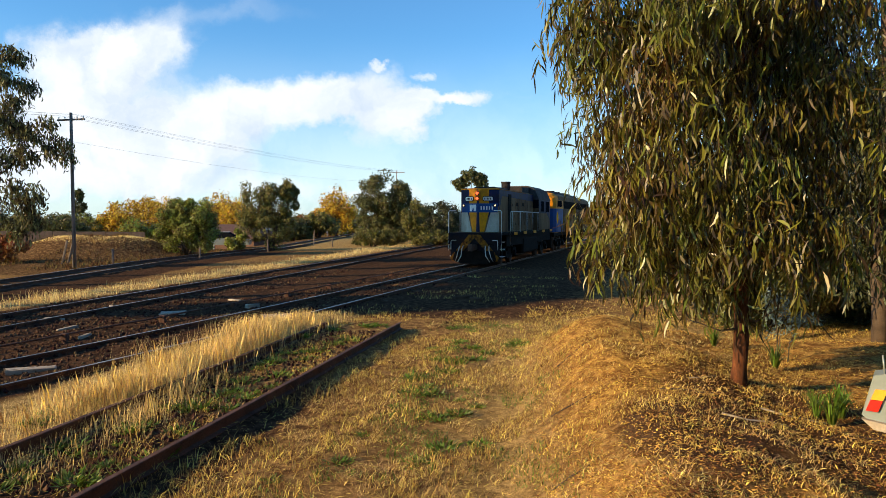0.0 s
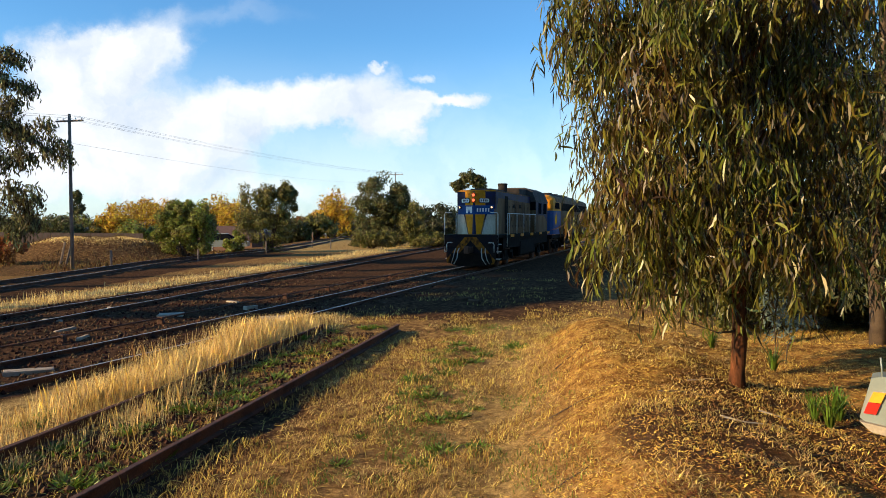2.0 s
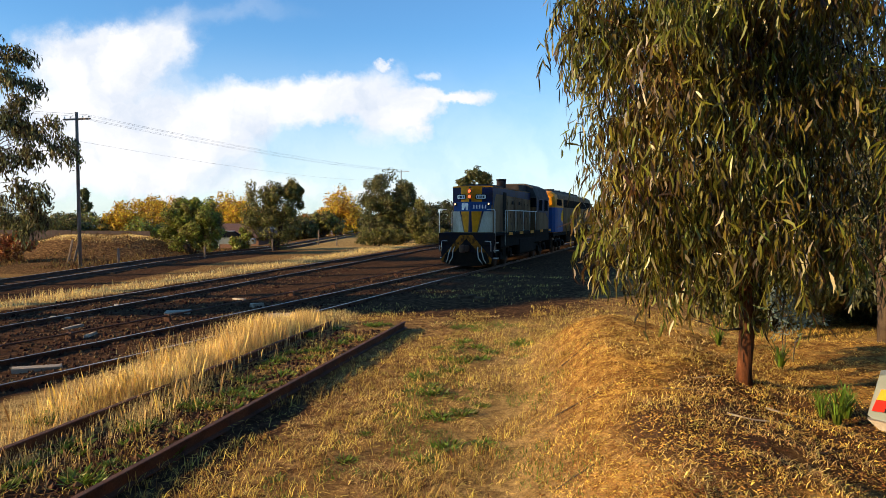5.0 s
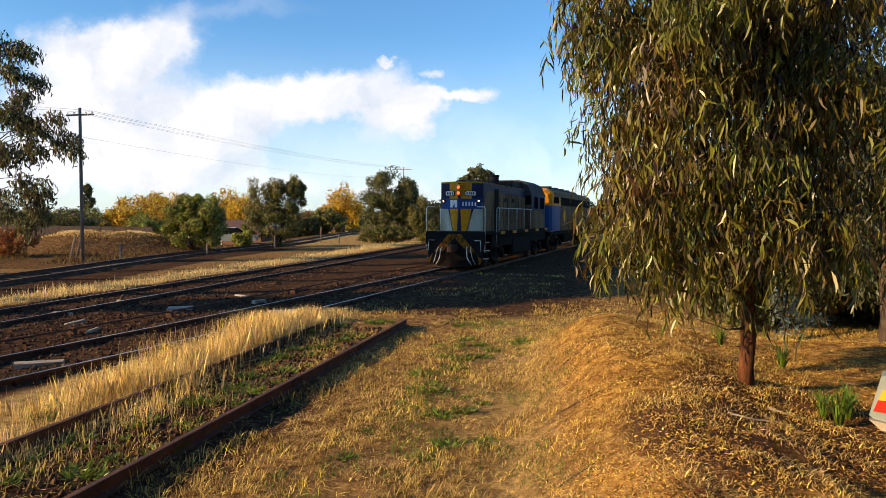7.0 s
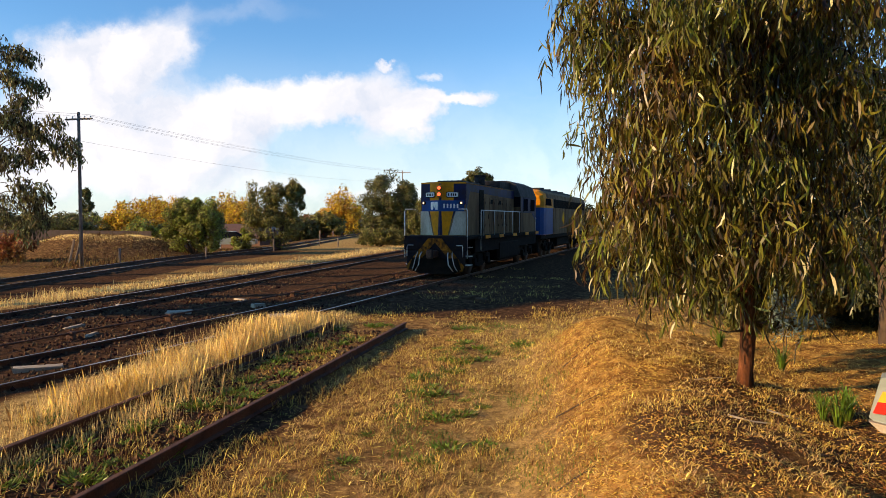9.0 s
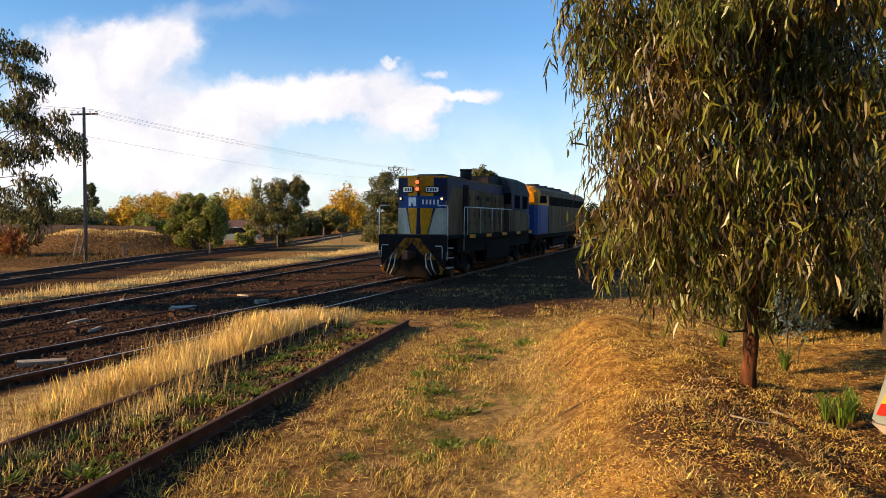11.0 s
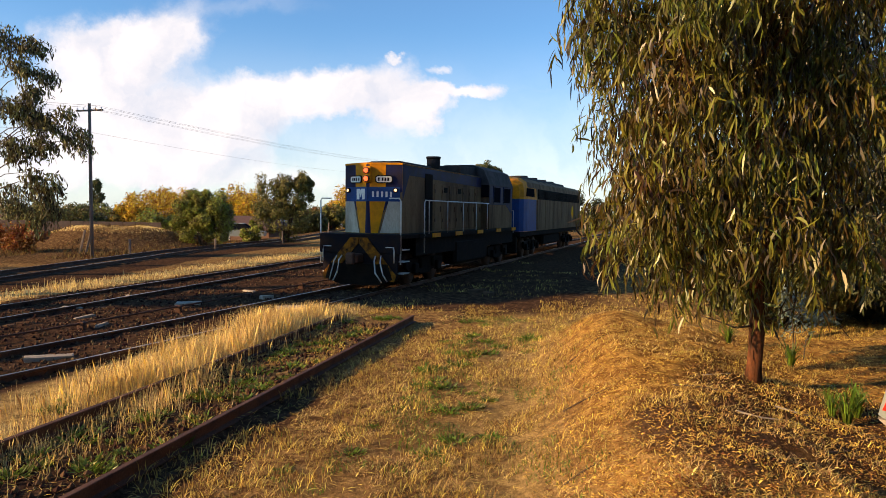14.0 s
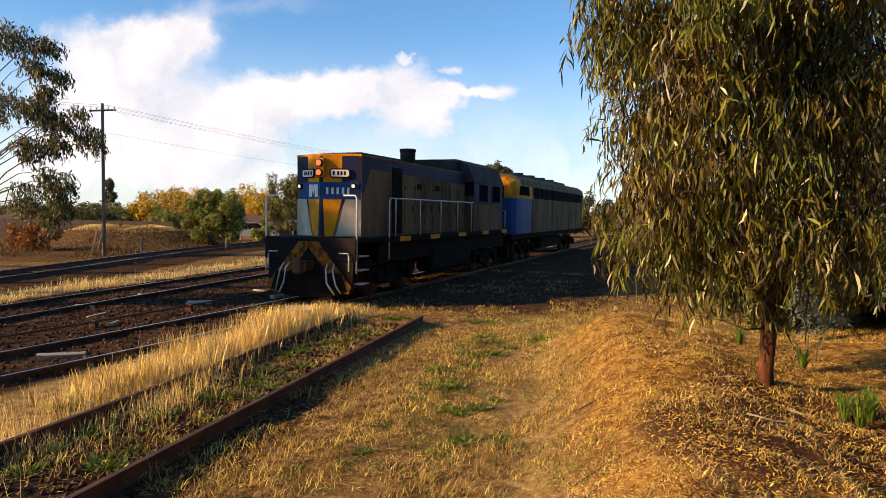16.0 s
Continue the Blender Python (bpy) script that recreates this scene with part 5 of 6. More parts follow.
# ---- suburb beyond the line ----
def house(label, x, y, w, d, h, roof_h, turn, wall, roof):
    t = thing("house", label, "house", (x, y, ground_z(x, y)), turn)
    f = Form()
    f.box(-w / 2, w / 2, -d / 2, d / 2, -0.3, h)
    part("wall", f, wall, t)
    f = Form()
    e = 0.5
    f.rings([[(-w / 2 - e, -d / 2 - e, h), (w / 2 + e, -d / 2 - e, h), (w / 2 + e, d / 2 + e, h), (-w / 2 - e, d / 2 + e, h)],
             [(-w / 2 - e, -d / 2 - e, h + 0.12), (w / 2 + e, -d / 2 - e, h + 0.12), (w / 2 + e, d / 2 + e, h + 0.12), (-w / 2 - e, d / 2 + e, h + 0.12)],
             [(-w / 2 + d * 0.4, -0.05, h + roof_h), (w / 2 - d * 0.4, -0.05, h + roof_h), (w / 2 - d * 0.4, 0.05, h + roof_h), (-w / 2 + d * 0.4, 0.05, h + roof_h)]])
    ro = part("roof", f, roof, t)
    f = Form()
    f.box(w * 0.2, w * 0.2 + 0.6, 0.3, 0.9, h + roof_h * 0.5, h + roof_h + 0.5)
    part("chimney", f, wall, ro)
    for k in range(3):
        xx = -w * 0.35 + k * w * 0.3
        f = Form()
        f.box(xx, xx + 1.4, -d / 2 - 0.03, -d / 2 + 0.05, 0.9, 2.1, 0.01)
        wi = part("window", f, GLASS_DARK, t)
        f = Form()
        for q in ((xx - 0.08, xx, 0.82, 2.18), (xx + 1.4, xx + 1.48, 0.82, 2.18), (xx, xx + 1.4, 2.1, 2.18), (xx, xx + 1.4, 0.82, 0.9)):
            f.box(q[0], q[1], -d / 2 - 0.06, -d / 2 + 0.02, q[2], q[3])
        part("window_frame", f, WHITE, wi)


house("low brick house with dark red tiled roof", -24.5, 78, 11, 8, 2.5, 1.5, -12, BRICK, TILE_RED)
house("house with pale grey sheet roof among trees", -29.5, 98, 9, 8, 2.9, 1.8, 8, BRICK, TILE_GREY)
house("house with dark grey hipped roof behind fence", -50, 112, 14, 9, 2.7, 1.7, 3, BRICK, TILE_GREY)
house("brick house with brown tiled roof behind fence", -64, 104, 13, 9, 2.6, 1.7, 0, BRICK, TILE_RED)
house("distant house with pale roof by the line", -17, 128, 10, 8, 3.0, 1.8, 0, WHITE, TILE_GREY)

fence = thing("paling_fence", "long grey-brown paling fence behind the dirt heap", "fence", (0, 0, 0))
fm = Form()
fm.box(-0.62, 0.62, -0.03, 0.03, -1.25, 2.05, 0.01)
panel = fm.mesh("fence_panel", FENCE_MAT)
for k in range(44):
    x = -64 + k * 1.27
    y = 69 + 0.10 * (x + 45)
    if x > -30:
        break
    ob = new("fence_panel", panel)
    ob.parent = fence
    ob.matrix_basis = pose(x, y, ground_z(x, y) + 1.2, 0, 0, 6)


def parked_car(label, x, y, turn, paint):
    t = thing("parked_car", label, "car", (x, y, ground_z(x, y)), turn)
    f = Form()
    f.prism([(-2.1, 0.35), (2.1, 0.35), (2.15, 0.75), (1.25, 0.88), (-1.7, 0.92), (-2.12, 0.8)], 1, -0.82, 0.82)
    part("body", f, paint, t)
    f = Form()
    f.rings([[(-1.6, -0.76, 0.9), (1.2, -0.76, 0.87), (1.2, 0.76, 0.87), (-1.6, 0.76, 0.9)], [(-1.1, -0.6, 1.38), (0.4, -0.6, 1.40), (0.4, 0.6, 1.40), (-1.1, 0.6, 1.38)]])
    part("window", f, GLASS_DARK, t)
    f = Form()
    f.box(-1.1, 0.42, -0.62, 0.62, 1.37, 1.43, 0.03)
    part("roof", f, paint, t)
    for a in (-1.3, 1.3):
        for s in (-1, 1):
            f = Form()
            f.tube([(a, s * 0.72, 0.31), (a, s * 0.86, 0.31)], 0.31, 16)
            w = part("wheel", f, RUBBER, t)
            f = Form()
            f.tube([(a, s * 0.85, 0.31), (a, s * 0.87, 0.31)], 0.19, 12)
            part("rim", f, GALV, w)


parked_car("pale blue-grey parked car behind the track", -18.2, 57.5, 8, CAR_WHITE)

# autumn trees and dark trees of the suburb: place across and depth, height, half width, leaves
rnd = random.Random(77)
SUBURB = [(-0.575, 105, 6.2, 3.2, BUSH_DARK), (-0.545, 112, 5.4, 3.0, BUSH_OLIVE), (-0.50, 118, 5.6, 3.4, BUSH_GREEN), (-0.475, 108, 4.6, 2.4, BUSH_OLIVE), (-0.455, 120, 6.8, 3.6, AUTUMN),
          (-0.425, 124, 7.2, 3.4, AUTUMN), (-0.395, 118, 7.0, 3.2, AUTUMN), (-0.49, 100, 3.6, 2.4, BUSH_DARK), (-0.44, 96, 3.4, 2.6, BUSH_GREEN), (-0.36, 130, 6.6, 3.4, BUSH_OLIVE), (-0.325, 122, 8.0, 3.6, AUTUMN),
          (-0.295, 126, 7.8, 3.2, AUTUMN), (-0.26, 130, 6.0, 3.0, BUSH_OLIVE), (-0.225, 135, 6.0, 2.6, BUSH_DARK), (-0.20, 116, 4.8, 2.4, AUTUMN_RED), (-0.185, 140, 5.4, 3.0, BUSH_DARK), (-0.165, 124, 6.4, 3.0, AUTUMN),
          (-0.145, 128, 6.2, 3.0, AUTUMN), (-0.125, 120, 5.0, 2.8, BUSH_OLIVE), (-0.60, 96, 5.0, 3.0, BUSH_OLIVE), (-0.63, 100, 6.0, 3.2, BUSH_DARK), (-0.05, 110, 5.0, 3.0, BUSH_OLIVE), (-0.01, 104, 5.2, 3.0, GUM_GREY),
          (-0.215, 84, 3.0, 2.0, BUSH_DARK), (-0.18, 88, 2.8, 2.2, BUSH_OLIVE), (-0.465, 90, 5.0, 2.8, AUTUMN), (-0.435, 86, 4.4, 2.6, BUSH_GREEN), (-0.41, 92, 5.6, 2.8, AUTUMN), (-0.385, 88, 4.6, 2.4, BUSH_OLIVE),
          (-0.52, 88, 4.6, 2.6, BUSH_OLIVE), (-0.55, 84, 4.8, 2.6, BUSH_DARK), (-0.325, 98, 6.0, 2.6, AUTUMN), (-0.30, 94, 5.2, 2.6, AUTUMN), (-0.155, 100, 5.2, 2.6, AUTUMN)]
WORDS = {AUTUMN: "golden autumn tree in a suburban garden", AUTUMN_RED: "russet autumn tree in a suburban garden", BUSH_DARK: "dark evergreen tree among suburban gardens", BUSH_OLIVE: "olive green tree among suburban gardens",
         BUSH_GREEN: "light green tree among suburban gardens", GUM_GREY: "grey-green gum tree beyond the yard"}
for k, (q, y, h, r, lm) in enumerate(SUBURB):
    x = q * y
    g = ground_z(x, y)
    h += 2.0 if lm is AUTUMN else 0.6
    bush("garden_tree", WORDS[lm], (x, y, g), [(0, 0, h * 0.62, r, r, h * 0.36), (-r * 0.5, 0, h * 0.42, r * 0.8, r * 0.8, h * 0.34), (r * 0.5, 0, h * 0.45, r * 0.75, r * 0.8, h * 0.36)], 3600, 0.42, lm, 100 + k, 0.18, "tree")
# a dark pine
bush("pine_tree", "tall narrow dark pine tree", (-75, 143, ground_z(-75, 143)), [(0, 0, 2.2, 2.4, 2.4, 2.0), (0, 0, 5.0, 1.9, 1.9, 1.8), (0, 0, 7.2, 1.4, 1.4, 1.6), (0, 0, 9.4, 0.8, 0.8, 1.5)], 5000, 0.45, BUSH_DARK, 140, 0.2, "tree")
bush("rusty_shrub", "rusty brown dry shrub at the heap", (-24.0, 38.2, ground_z(-24.0, 38.2)), [(0, 0, 0.8, 1.3, 1.0, 0.8), (-1, 0, 0.9, 1.2, 1, 0.9)], 4000, 0.16, AUTUMN_RED, 141)
bush("scrub_tree", "dull olive scrub beyond the yard", (22, 60, ground_z(22, 60)), [(0, 0, 2.6, 3, 2, 2.4), (3, 0, 2.2, 2.6, 2, 2.0), (-3, 0, 2.4, 2, 2, 2.2)], 7000, 0.3, BUSH_OLIVE, 142)
bush("scrub_tree", "dark green scrub beyond the yard", (30, 52, ground_z(30, 52)), [(0, 0, 2.8, 3, 2, 2.6), (3, 0, 2.2, 2.6, 2, 2.0), (-3, 0, 2.4, 2, 2, 2.2)], 7000, 0.3, BUSH_DARK, 143)
bush("low_shrub", "low brown-green shrub in dry grass", (-0.8, 62, ground_z(-0.8, 62)), [(0, 0, 0.7, 1.6, 1, 0.8), (1.6, 0, 0.6, 1.2, 1, 0.7)], 3500, 0.2, BUSH_OLIVE, 144)
bush("low_shrub", "low dark shrub under the round tree", (-6.4, 61, ground_z(-6.4, 61)), [(0, 0, 0.8, 2.0, 1, 0.9), (1.8, 0, 0.7, 1.4, 1, 0.8)], 4000, 0.2, BUSH_OLIVE, 145)
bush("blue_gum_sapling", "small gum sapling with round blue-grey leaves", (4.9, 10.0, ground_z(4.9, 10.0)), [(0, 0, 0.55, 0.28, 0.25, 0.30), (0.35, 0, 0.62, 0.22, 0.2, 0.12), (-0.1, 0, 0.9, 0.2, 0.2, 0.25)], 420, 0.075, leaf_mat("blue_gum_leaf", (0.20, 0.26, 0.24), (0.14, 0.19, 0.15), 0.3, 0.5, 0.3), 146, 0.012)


def far_woods():
    """A low belt of trees along the horizon."""
    r = random.Random(9)
    f = Form()
    for k in range(26000):
        a = r.uniform(-0.95, 0.9)
        y = r.uniform(165, 230)
        x = a * y
        top = 2.0 + 1.5 * noise.noise(Vector((x * 0.05, 0.3, 0.7))) + 1.6 * noise.noise(Vector((x * 0.21, 4.3, 0.7)))
        p = Vector((x, y, -2.6 + (top + 2.6) * r.random() ** 0.8))
        add_leaf(f, p, rand_dir(r), rand_dir(r), r.uniform(0.8, 2.0), r.uniform(0.5, 1.2), 0.1)
    ob = new("far_woods", leaf_mesh(f, "far_woods", leaf_mat("far_leaf", (0.14, 0.13, 0.045), (0.20, 0.15, 0.04), 0.3, 0.6, 0.5)))
    tagged(ob, "low belt of distant olive trees at the horizon", "woods", kind="stuff")


far_woods()


# ---- ground cover ----
def blade(f, x, y, z, h, w, bend, rnd, wind=0.0):
    a = rnd.uniform(0, 2 * math.pi)
    dx, dy = math.cos(a), math.sin(a)
    lx, ly = bend * math.cos(a + 1.3) + wind, bend * math.sin(a + 1.3)
    f.v.extend(((x - dx * w, y - dy * w, z), (x + dx * w, y + dy * w, z), (x + lx * 0.35 + dx * w * 0.7, y + ly * 0.35 + dy * w * 0.7, z + h * 0.6), (x + lx, y + ly, z + h), (x + lx * 0.35 - dx * w * 0.7, y + ly * 0.35 - dy * w * 0.7, z + h * 0.6)))
    k = len(f.v)
    f.f.append((k - 5, k - 4, k - 3, k - 2, k - 1))


def stuff(name, f, material, label, category):
    tagged(new(name, leaf_mesh(f, name, material)), label, category, kind="stuff")


def tall_grass():
    rnd = random.Random(3)
    f = Form()
    n = 0
    while n < 40000:
        y = rnd.uniform(5.0, 17.5)
        off = rnd.gauss(-1.55 + 0.55 * smooth(11.5, 8, y), 0.33 + 0.12 * smooth(11, 8, y))
        x = siding_x(y, off)
        dens = 0.35 + 0.65 * smooth(-0.15, 0.2, noise.noise(Vector((x * 0.9, y * 0.9, 1.3))))
        n += 1
        if rnd.random() > dens * smooth(18, 15, y) * (0.45 + 0.55 * smooth(6.5, 10, y)):
            continue
        h = rnd.uniform(0.13, 0.48) * (0.4 + 0.6 * smooth(7, 11, y)) * smooth(18.5, 14.5, y) * (0.5 + 0.5 * dens) + 0.08
        blade(f, x, y, ground_z(x, y) - 0.02, h, rnd.uniform(0.0012, 0.0028), rnd.uniform(0.05, 0.55) * h, rnd, 0.10 * h)
    stuff("tall_dry_grass", f, STRAW, "tall golden dry grass along the siding", "grass")
    f = Form()
    for k in range(11000):
        y = 9 + 56 * rnd.random() ** 1.3
        x = main_x(y, rnd.gauss(-3.0, 0.5) - 0.05 * max(0, y - 30) * rnd.random())
        if abs(x - far_x(y)) < 1.4 or abs(x - main_x(y)) < 1.6:
            continue
        h = rnd.uniform(0.08, 0.34) * (0.6 + 0.8 * max(0, noise.noise(Vector((x * 0.4, y * 0.4, 7)))))
        blade(f, x, y, ground_z(x, y) - 0.02, h, rnd.uniform(0.002, 0.005) * (1 + y / 35), h * rnd.uniform(0.1, 0.5), rnd)
    stuff("line_side_grass", f, STRAW, "dry golden grass beside the main line", "grass")


def heap_grass():
    rnd = random.Random(14)
    f = Form()
    for k in range(11000):
        y = rnd.uniform(33, 54)
        x = rnd.uniform(-34, far_x(y) - 1.6)
        if noise.noise(Vector((x * 0.3, y * 0.3, 2.2))) < -0.1:
            continue
        h = rnd.uniform(0.05, 0.25)
        blade(f, x, y, ground_z(x, y) - 0.02, h, rnd.uniform(0.015, 0.03), h * rnd.uniform(0.1, 0.7), rnd)
    # pale blades that give the heap its sunlit rim
    crest = Form()
    for k in range(7000):
        a, q = rnd.uniform(0, 2 * math.pi), rnd.uniform(0.0, 0.55)
        x, y = -23.4 + 7.2 * q * math.cos(a), 46.5 + 6.5 * q * math.sin(a)
        h = rnd.uniform(0.03, 0.10)
        blade(crest, x, y, ground_z(x, y) - 0.02, h, rnd.uniform(0.012, 0.025), h * rnd.uniform(0.1, 0.7), rnd)
    stuff("crest_grass", crest, STRAW, "dry grass on the dirt heap's crest, pale for a sunlit rim", "grass")
    stuff("heap_grass", f, DEAD, "brown dead grass over the dirt heap", "grass")


heap_grass()


def short_grass():
    rnd = random.Random(4)
    f = Form()
    # tufts over the worn ground
    for k in range(11500):
        y = 3.7 + 14.4 * rnd.random() ** 1.25
        x = rnd.uniform(siding_x(y, -1.0), 1.0 + 0.55 * y)
        m = mound(x, y)
        if noise.noise(Vector((x * 1.1, y * 1.1, 5.5))) < -0.12 + 0.15 * m:
            continue
        if abs(abs(x - siding_x(y)) - 0.8) < 0.06 or (abs(x - siding_x(y)) < 0.8 and rnd.random() < 0.6 * smooth(11, 8, y)):
            continue
        r = rnd.uniform(0.02, 0.07)
        for i in range(rnd.randint(4, 9)):
            px, py = x + rnd.gauss(0, r), y + rnd.gauss(0, r)
            h = rnd.uniform(0.03, 0.12) * (1.5 if rnd.random() < 0.1 else 1) * (1 - 0.45 * m)
            blade(f, px, py, ground_z(px, py) - 0.01, h, rnd.uniform(0.0025, 0.005), h * rnd.uniform(0.3, 1.4), rnd)
    stuff("short_dry_grass", f, SHORT, "short dead grass tufts over worn dirt", "grass")
    # sparse dead grass on the cinders further off
    f = Form()
    for k in range(3000):
        y = rnd.uniform(15, 34)
        x = rnd.uniform(train_x(y) + 1.2, 12)
        if noise.noise(Vector((x * 0.35, y * 0.9, 2.5))) < 0.12:
            continue
        for i in range(5):
            px, py = x + rnd.gauss(0, 0.08), y + rnd.gauss(0, 0.08)
            h = rnd.uniform(0.04, 0.11)
            blade(f, px, py, ground_z(px, py) - 0.01, h, 0.006, h * rnd.uniform(0.3, 1.2), rnd)
    stuff("sparse_dead_grass", f, SHORT, "sparse dead grass on dark cinders", "grass")


def litter():
    """Bark chips, fallen leaves and straw lying on the bank and the dirt."""
    rnd = random.Random(6)
    chips, straws = Form(), Form()
    for k in range(165000):
        y = 3.6 + 10.4 * rnd.random() ** 1.3
        x = rnd.uniform(-0.6 + 0.1 * y, 1.4 + 0.62 * y)
        if rnd.random() > mound(x, y) * 1.2 * (1 - 0.72 * smooth(1.7, 2.7, x)):
            continue
        # fewer pale chips over the painted dark patch
        if math.hypot((x - 2.1) / 0.85, (y - 5.6) / 1.7) < 0.9 and rnd.random() < 0.6:
            continue
        z = ground_z(x, y) + rnd.uniform(0.0, 0.012)
        a = rnd.uniform(0, 2 * math.pi)
        d = Vector((math.cos(a), math.sin(a), rnd.gauss(0.05, 0.28))).normalized()
        n = Vector((rnd.gauss(0, 0.4), rnd.gauss(0, 0.4), 1)).normalized()
        add_leaf(chips, Vector((x, y, z)), d, n, rnd.uniform(0.018, 0.056), rnd.uniform(0.006, 0.014), rnd.uniform(0, 0.25))
    for k in range(30000):
        y = 3.6 + 13.8 * rnd.random() ** 1.4
        x = rnd.uniform(siding_x(y, -0.9), 1.2 + 0.62 * y)
        if abs(abs(x - siding_x(y)) - 0.8) < 0.08:
            continue
        m = mound(x, y)
        if rnd.random() < 0.5 * m:
            continue
        z = ground_z(x, y) + rnd.uniform(0.0, 0.015)
        a = rnd.uniform(0, 2 * math.pi)
        d = Vector((math.cos(a), math.sin(a), rnd.gauss(0.03, 0.2))).normalized()
        add_leaf(straws, Vector((x, y, z)), d, Vector((rnd.gauss(0, 0.3), rnd.gauss(0, 0.3), 1)).normalized(), rnd.uniform(0.06, 0.18) * (1 - 0.5 * m), rnd.uniform(0.004, 0.009), rnd.uniform(0, 0.12))
    stuff("bark_litter", chips, MULCH, "bark chips and fallen leaves over the bank", "mulch")
    stuff("straw_litter", straws, SHORT, "loose straw and twigs on the dirt", "straw")


def thatch():
    """Matted straw and low green grass lying in patches over the worn strip and the foot of the bank."""
    rnd = random.Random(26)
    f, g = Form(), Form()
    for k in range(85000):
        y = 3.7 + 13.5 * rnd.random() ** 1.35
        x = rnd.uniform(siding_x(y, 1.0), 1.5 + 0.35 * y)
        patch = noise.noise(Vector((x * 1.7, y * 1.1, 8.2))) + 0.55 * noise.noise(Vector((x * 5.1, y * 3.7, 1.2)))
        m = mound(x, y)
        if patch < 0.02 + 0.22 * smooth(2.0, 1.0, x - siding_x(y)) or rnd.random() < 0.45 * m:
            continue
        h = rnd.uniform(0.015, 0.055)
        blade(f, x, y, ground_z(x, y) - 0.005, h, rnd.uniform(0.0025, 0.0055), rnd.uniform(0.03, 0.10), rnd)
    for k in range(26000):
        y = 4.2 + 12 * rnd.random() ** 1.2
        x = rnd.uniform(siding_x(y, 1.0), 0.6 + 0.12 * y)
        patch = noise.noise(Vector((x * 0.9, y * 0.6, 18.2))) + 0.5 * noise.noise(Vector((x * 3.1, y * 2.7, 11.2)))
        if patch < 0.20 or rnd.random() < mound(x, y) or rnd.random() < 0.8 * smooth(2.3, 1.5, x - siding_x(y)):
            continue
        h = rnd.uniform(0.02, 0.07)
        blade(g, x, y, ground_z(x, y) - 0.005, h, rnd.uniform(0.003, 0.006), rnd.uniform(0.01, 0.06), rnd)
    stuff("matted_straw", f, THATCH, "matted pale straw in patches over worn dirt", "straw")
    stuff("low_green_grass", g, WEED, "low green grass in patches on the dirt", "grass")


def stones():
    rnd = random.Random(8)
    f = Form()
    base = [(1, 0, 0), (0, 1, 0), (-1, 0, 0), (0, -1, 0), (0, 0, 1), (0, 0, -1)]
    tri = [(0, 1, 4), (1, 2, 4), (2, 3, 4), (3, 0, 4), (1, 0, 5), (2, 1, 5), (3, 2, 5), (0, 3, 5)]
    for k in range(11000):
        y = 8 + 26 * rnd.random() ** 1.4
        w = rnd.random()
        if w < 0.45:
            x = main_x(y, rnd.uniform(-2.0, 2.2))
        elif w < 0.85:
            x = train_x(y, rnd.uniform(-3.2, 1.1))
        else:
            y = rnd.uniform(5.5, 15)
            x = siding_x(y, rnd.uniform(-0.72, 0.72))
            if y > 15:
                continue
        s = rnd.uniform(0.015, 0.042)
        z = ground_z(x, y) + s * 0.3
        o = Vector((x, y, z))
        n = len(f.v)
        f.v.extend(tuple(o + Vector(p) * s * rnd.uniform(0.7, 1.4)) for p in base)
        f.f.extend(tuple(i + n for i in q) for q in tri)
    stuff("ballast", f, STONE, "brown-grey crushed stone ballast along the tracks", "ballast")


def rosette(x, y, size, seed):
    """A low green weed of many small leaves."""
    rnd = random.Random(seed)
    f = Form()
    for k in range(85):
        a = rnd.uniform(0, 2 * math.pi)
        q = rnd.uniform(0.0, 0.75)
        d = Vector((math.cos(a), math.sin(a), rnd.uniform(0.15, 1.3))).normalized()
        add_leaf(f, Vector((math.cos(a) * q * 0.16, math.sin(a) * q * 0.16, -0.01)), d, Vector((rnd.gauss(0, 0.5), rnd.gauss(0, 0.5), 1)).normalized(), rnd.uniform(0.04, 0.10), rnd.uniform(0.012, 0.028), rnd.uniform(-0.1, 0.2))
    ob = new("weed", leaf_mesh(f, "weed", WEED))
    ob.matrix_basis = Matrix.LocRotScale((x, y, ground_z(x, y)), Euler((0, 0, rnd.uniform(0, 6))), (size, size, size))
    tagged(ob, "bright green leafy weed in the dirt", "weed", "weeds in the yard")


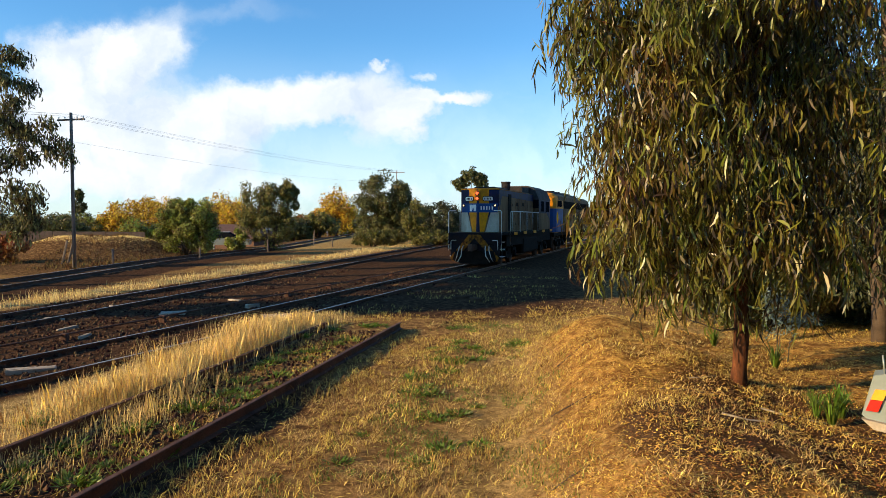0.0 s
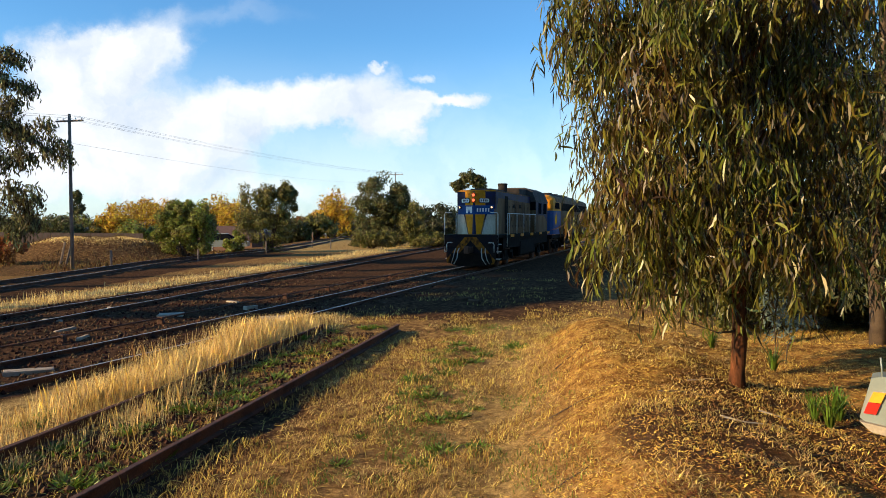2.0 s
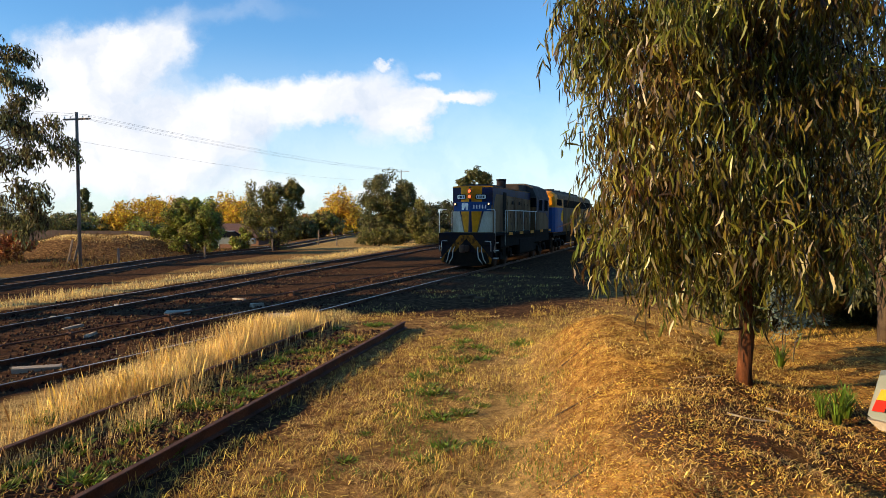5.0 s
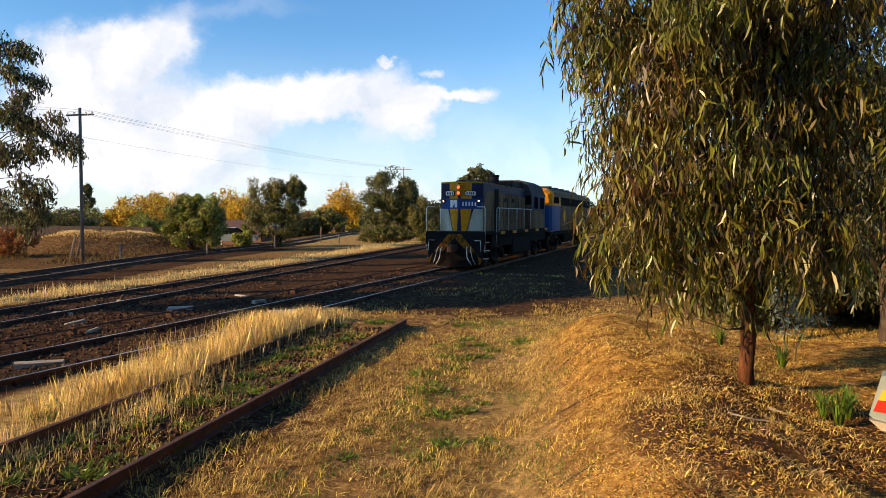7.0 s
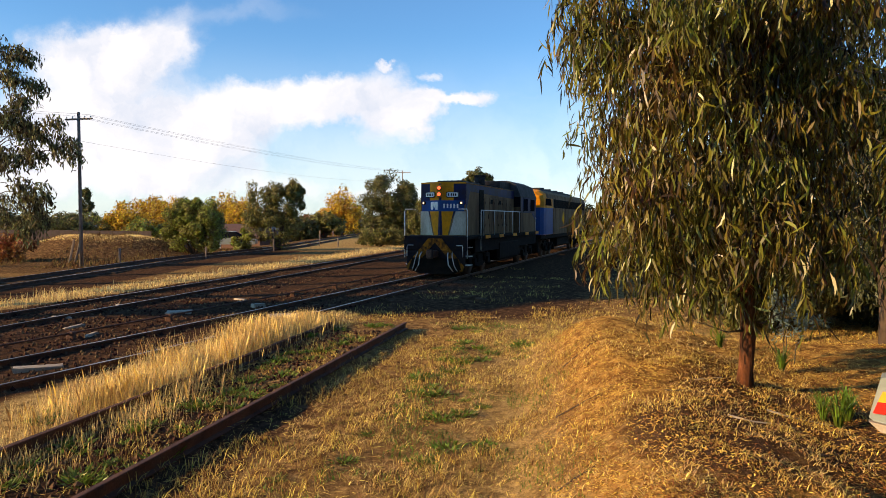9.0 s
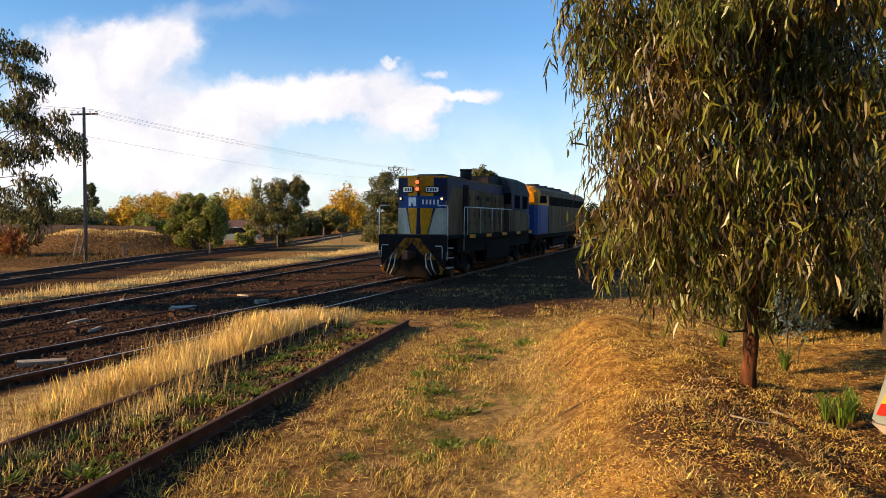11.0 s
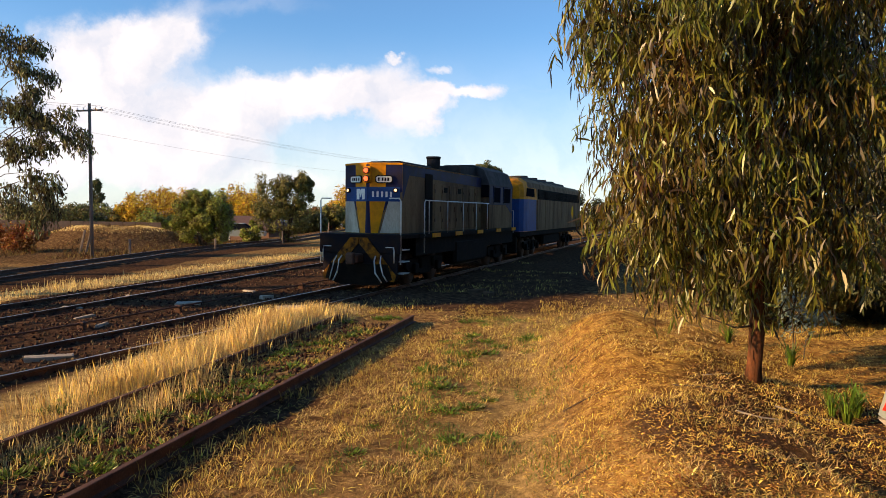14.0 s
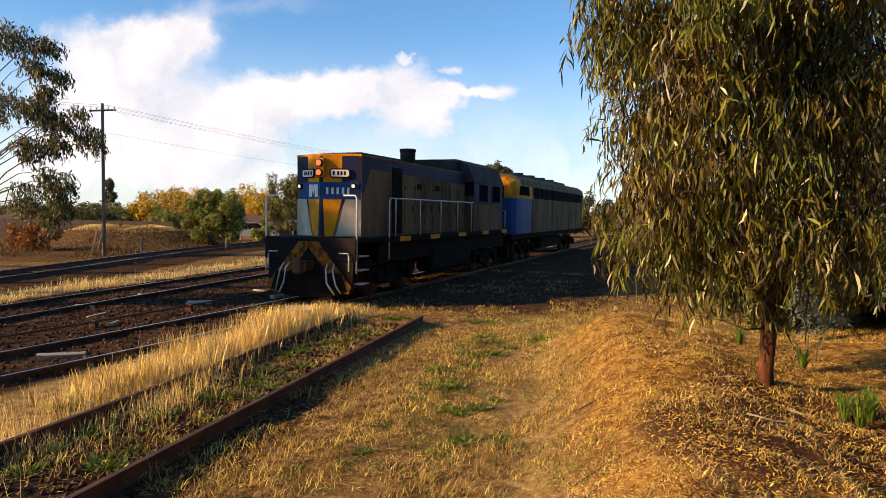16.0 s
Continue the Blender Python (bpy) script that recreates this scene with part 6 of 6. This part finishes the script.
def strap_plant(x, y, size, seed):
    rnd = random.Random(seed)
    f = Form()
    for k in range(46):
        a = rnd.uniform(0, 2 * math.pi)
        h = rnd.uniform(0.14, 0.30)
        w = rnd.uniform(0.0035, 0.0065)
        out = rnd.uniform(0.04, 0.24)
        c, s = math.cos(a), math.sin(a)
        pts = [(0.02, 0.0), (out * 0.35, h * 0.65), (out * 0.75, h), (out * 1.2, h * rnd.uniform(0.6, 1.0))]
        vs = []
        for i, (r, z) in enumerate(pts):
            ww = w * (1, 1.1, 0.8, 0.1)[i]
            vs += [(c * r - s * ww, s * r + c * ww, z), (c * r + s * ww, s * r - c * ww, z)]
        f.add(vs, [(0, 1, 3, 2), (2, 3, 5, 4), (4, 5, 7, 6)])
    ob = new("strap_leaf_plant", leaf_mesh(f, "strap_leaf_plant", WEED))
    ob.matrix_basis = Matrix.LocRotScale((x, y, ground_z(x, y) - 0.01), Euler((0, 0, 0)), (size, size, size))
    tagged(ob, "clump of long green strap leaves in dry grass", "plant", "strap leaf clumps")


tall_grass()
short_grass()
litter()
thatch()
stones()
for k, (x, y) in enumerate([(-4.94, 8.68), (-4.09, 7.28), (-4.75, 9.08), (-4.23, 6.62), (-2.57, 10.6), (-2.99, 10.24), (-2.9, 11.78), (-3.12, 8.8), (-3.4, 8.88), (-4.23, 9.52), (-1.72, 15.65), (-1.84, 13.65), (-2.12, 13.27),
                            (-1.61, 6.38), (-1.04, 6.84), (0.05, 11.0), (0.25, 11.78), (1.43, 13.27), (-0.62, 8.94), (-0.31, 8.42), (-0.92, 7.76), (-3.02, 9.52), (-3.58, 7.96), (-4.89, 8.18), (-2.31, 12.54), (-0.42, 10.52), (0.78, 12.54), (-2.93, 14.03)]):
    small = k in (13, 14, 18, 19, 20)
    rosette(x, y, (0.9 if small else 1.6) * (0.85 + 0.3 * ((k * 37) % 10) / 10), 300 + k)
rw = random.Random(12)
for k in range(60):
    y = rw.uniform(6, 16)
    x = siding_x(y, rw.uniform(-0.6, 0.7)) if k < 38 else rw.uniform(-0.8, 0.3) + 0.03 * y
    rosette(x, y, rw.uniform(0.7, 1.5), 400 + k)
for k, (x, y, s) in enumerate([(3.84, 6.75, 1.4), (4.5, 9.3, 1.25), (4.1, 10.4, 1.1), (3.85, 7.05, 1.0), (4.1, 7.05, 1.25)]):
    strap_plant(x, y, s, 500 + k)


motions()
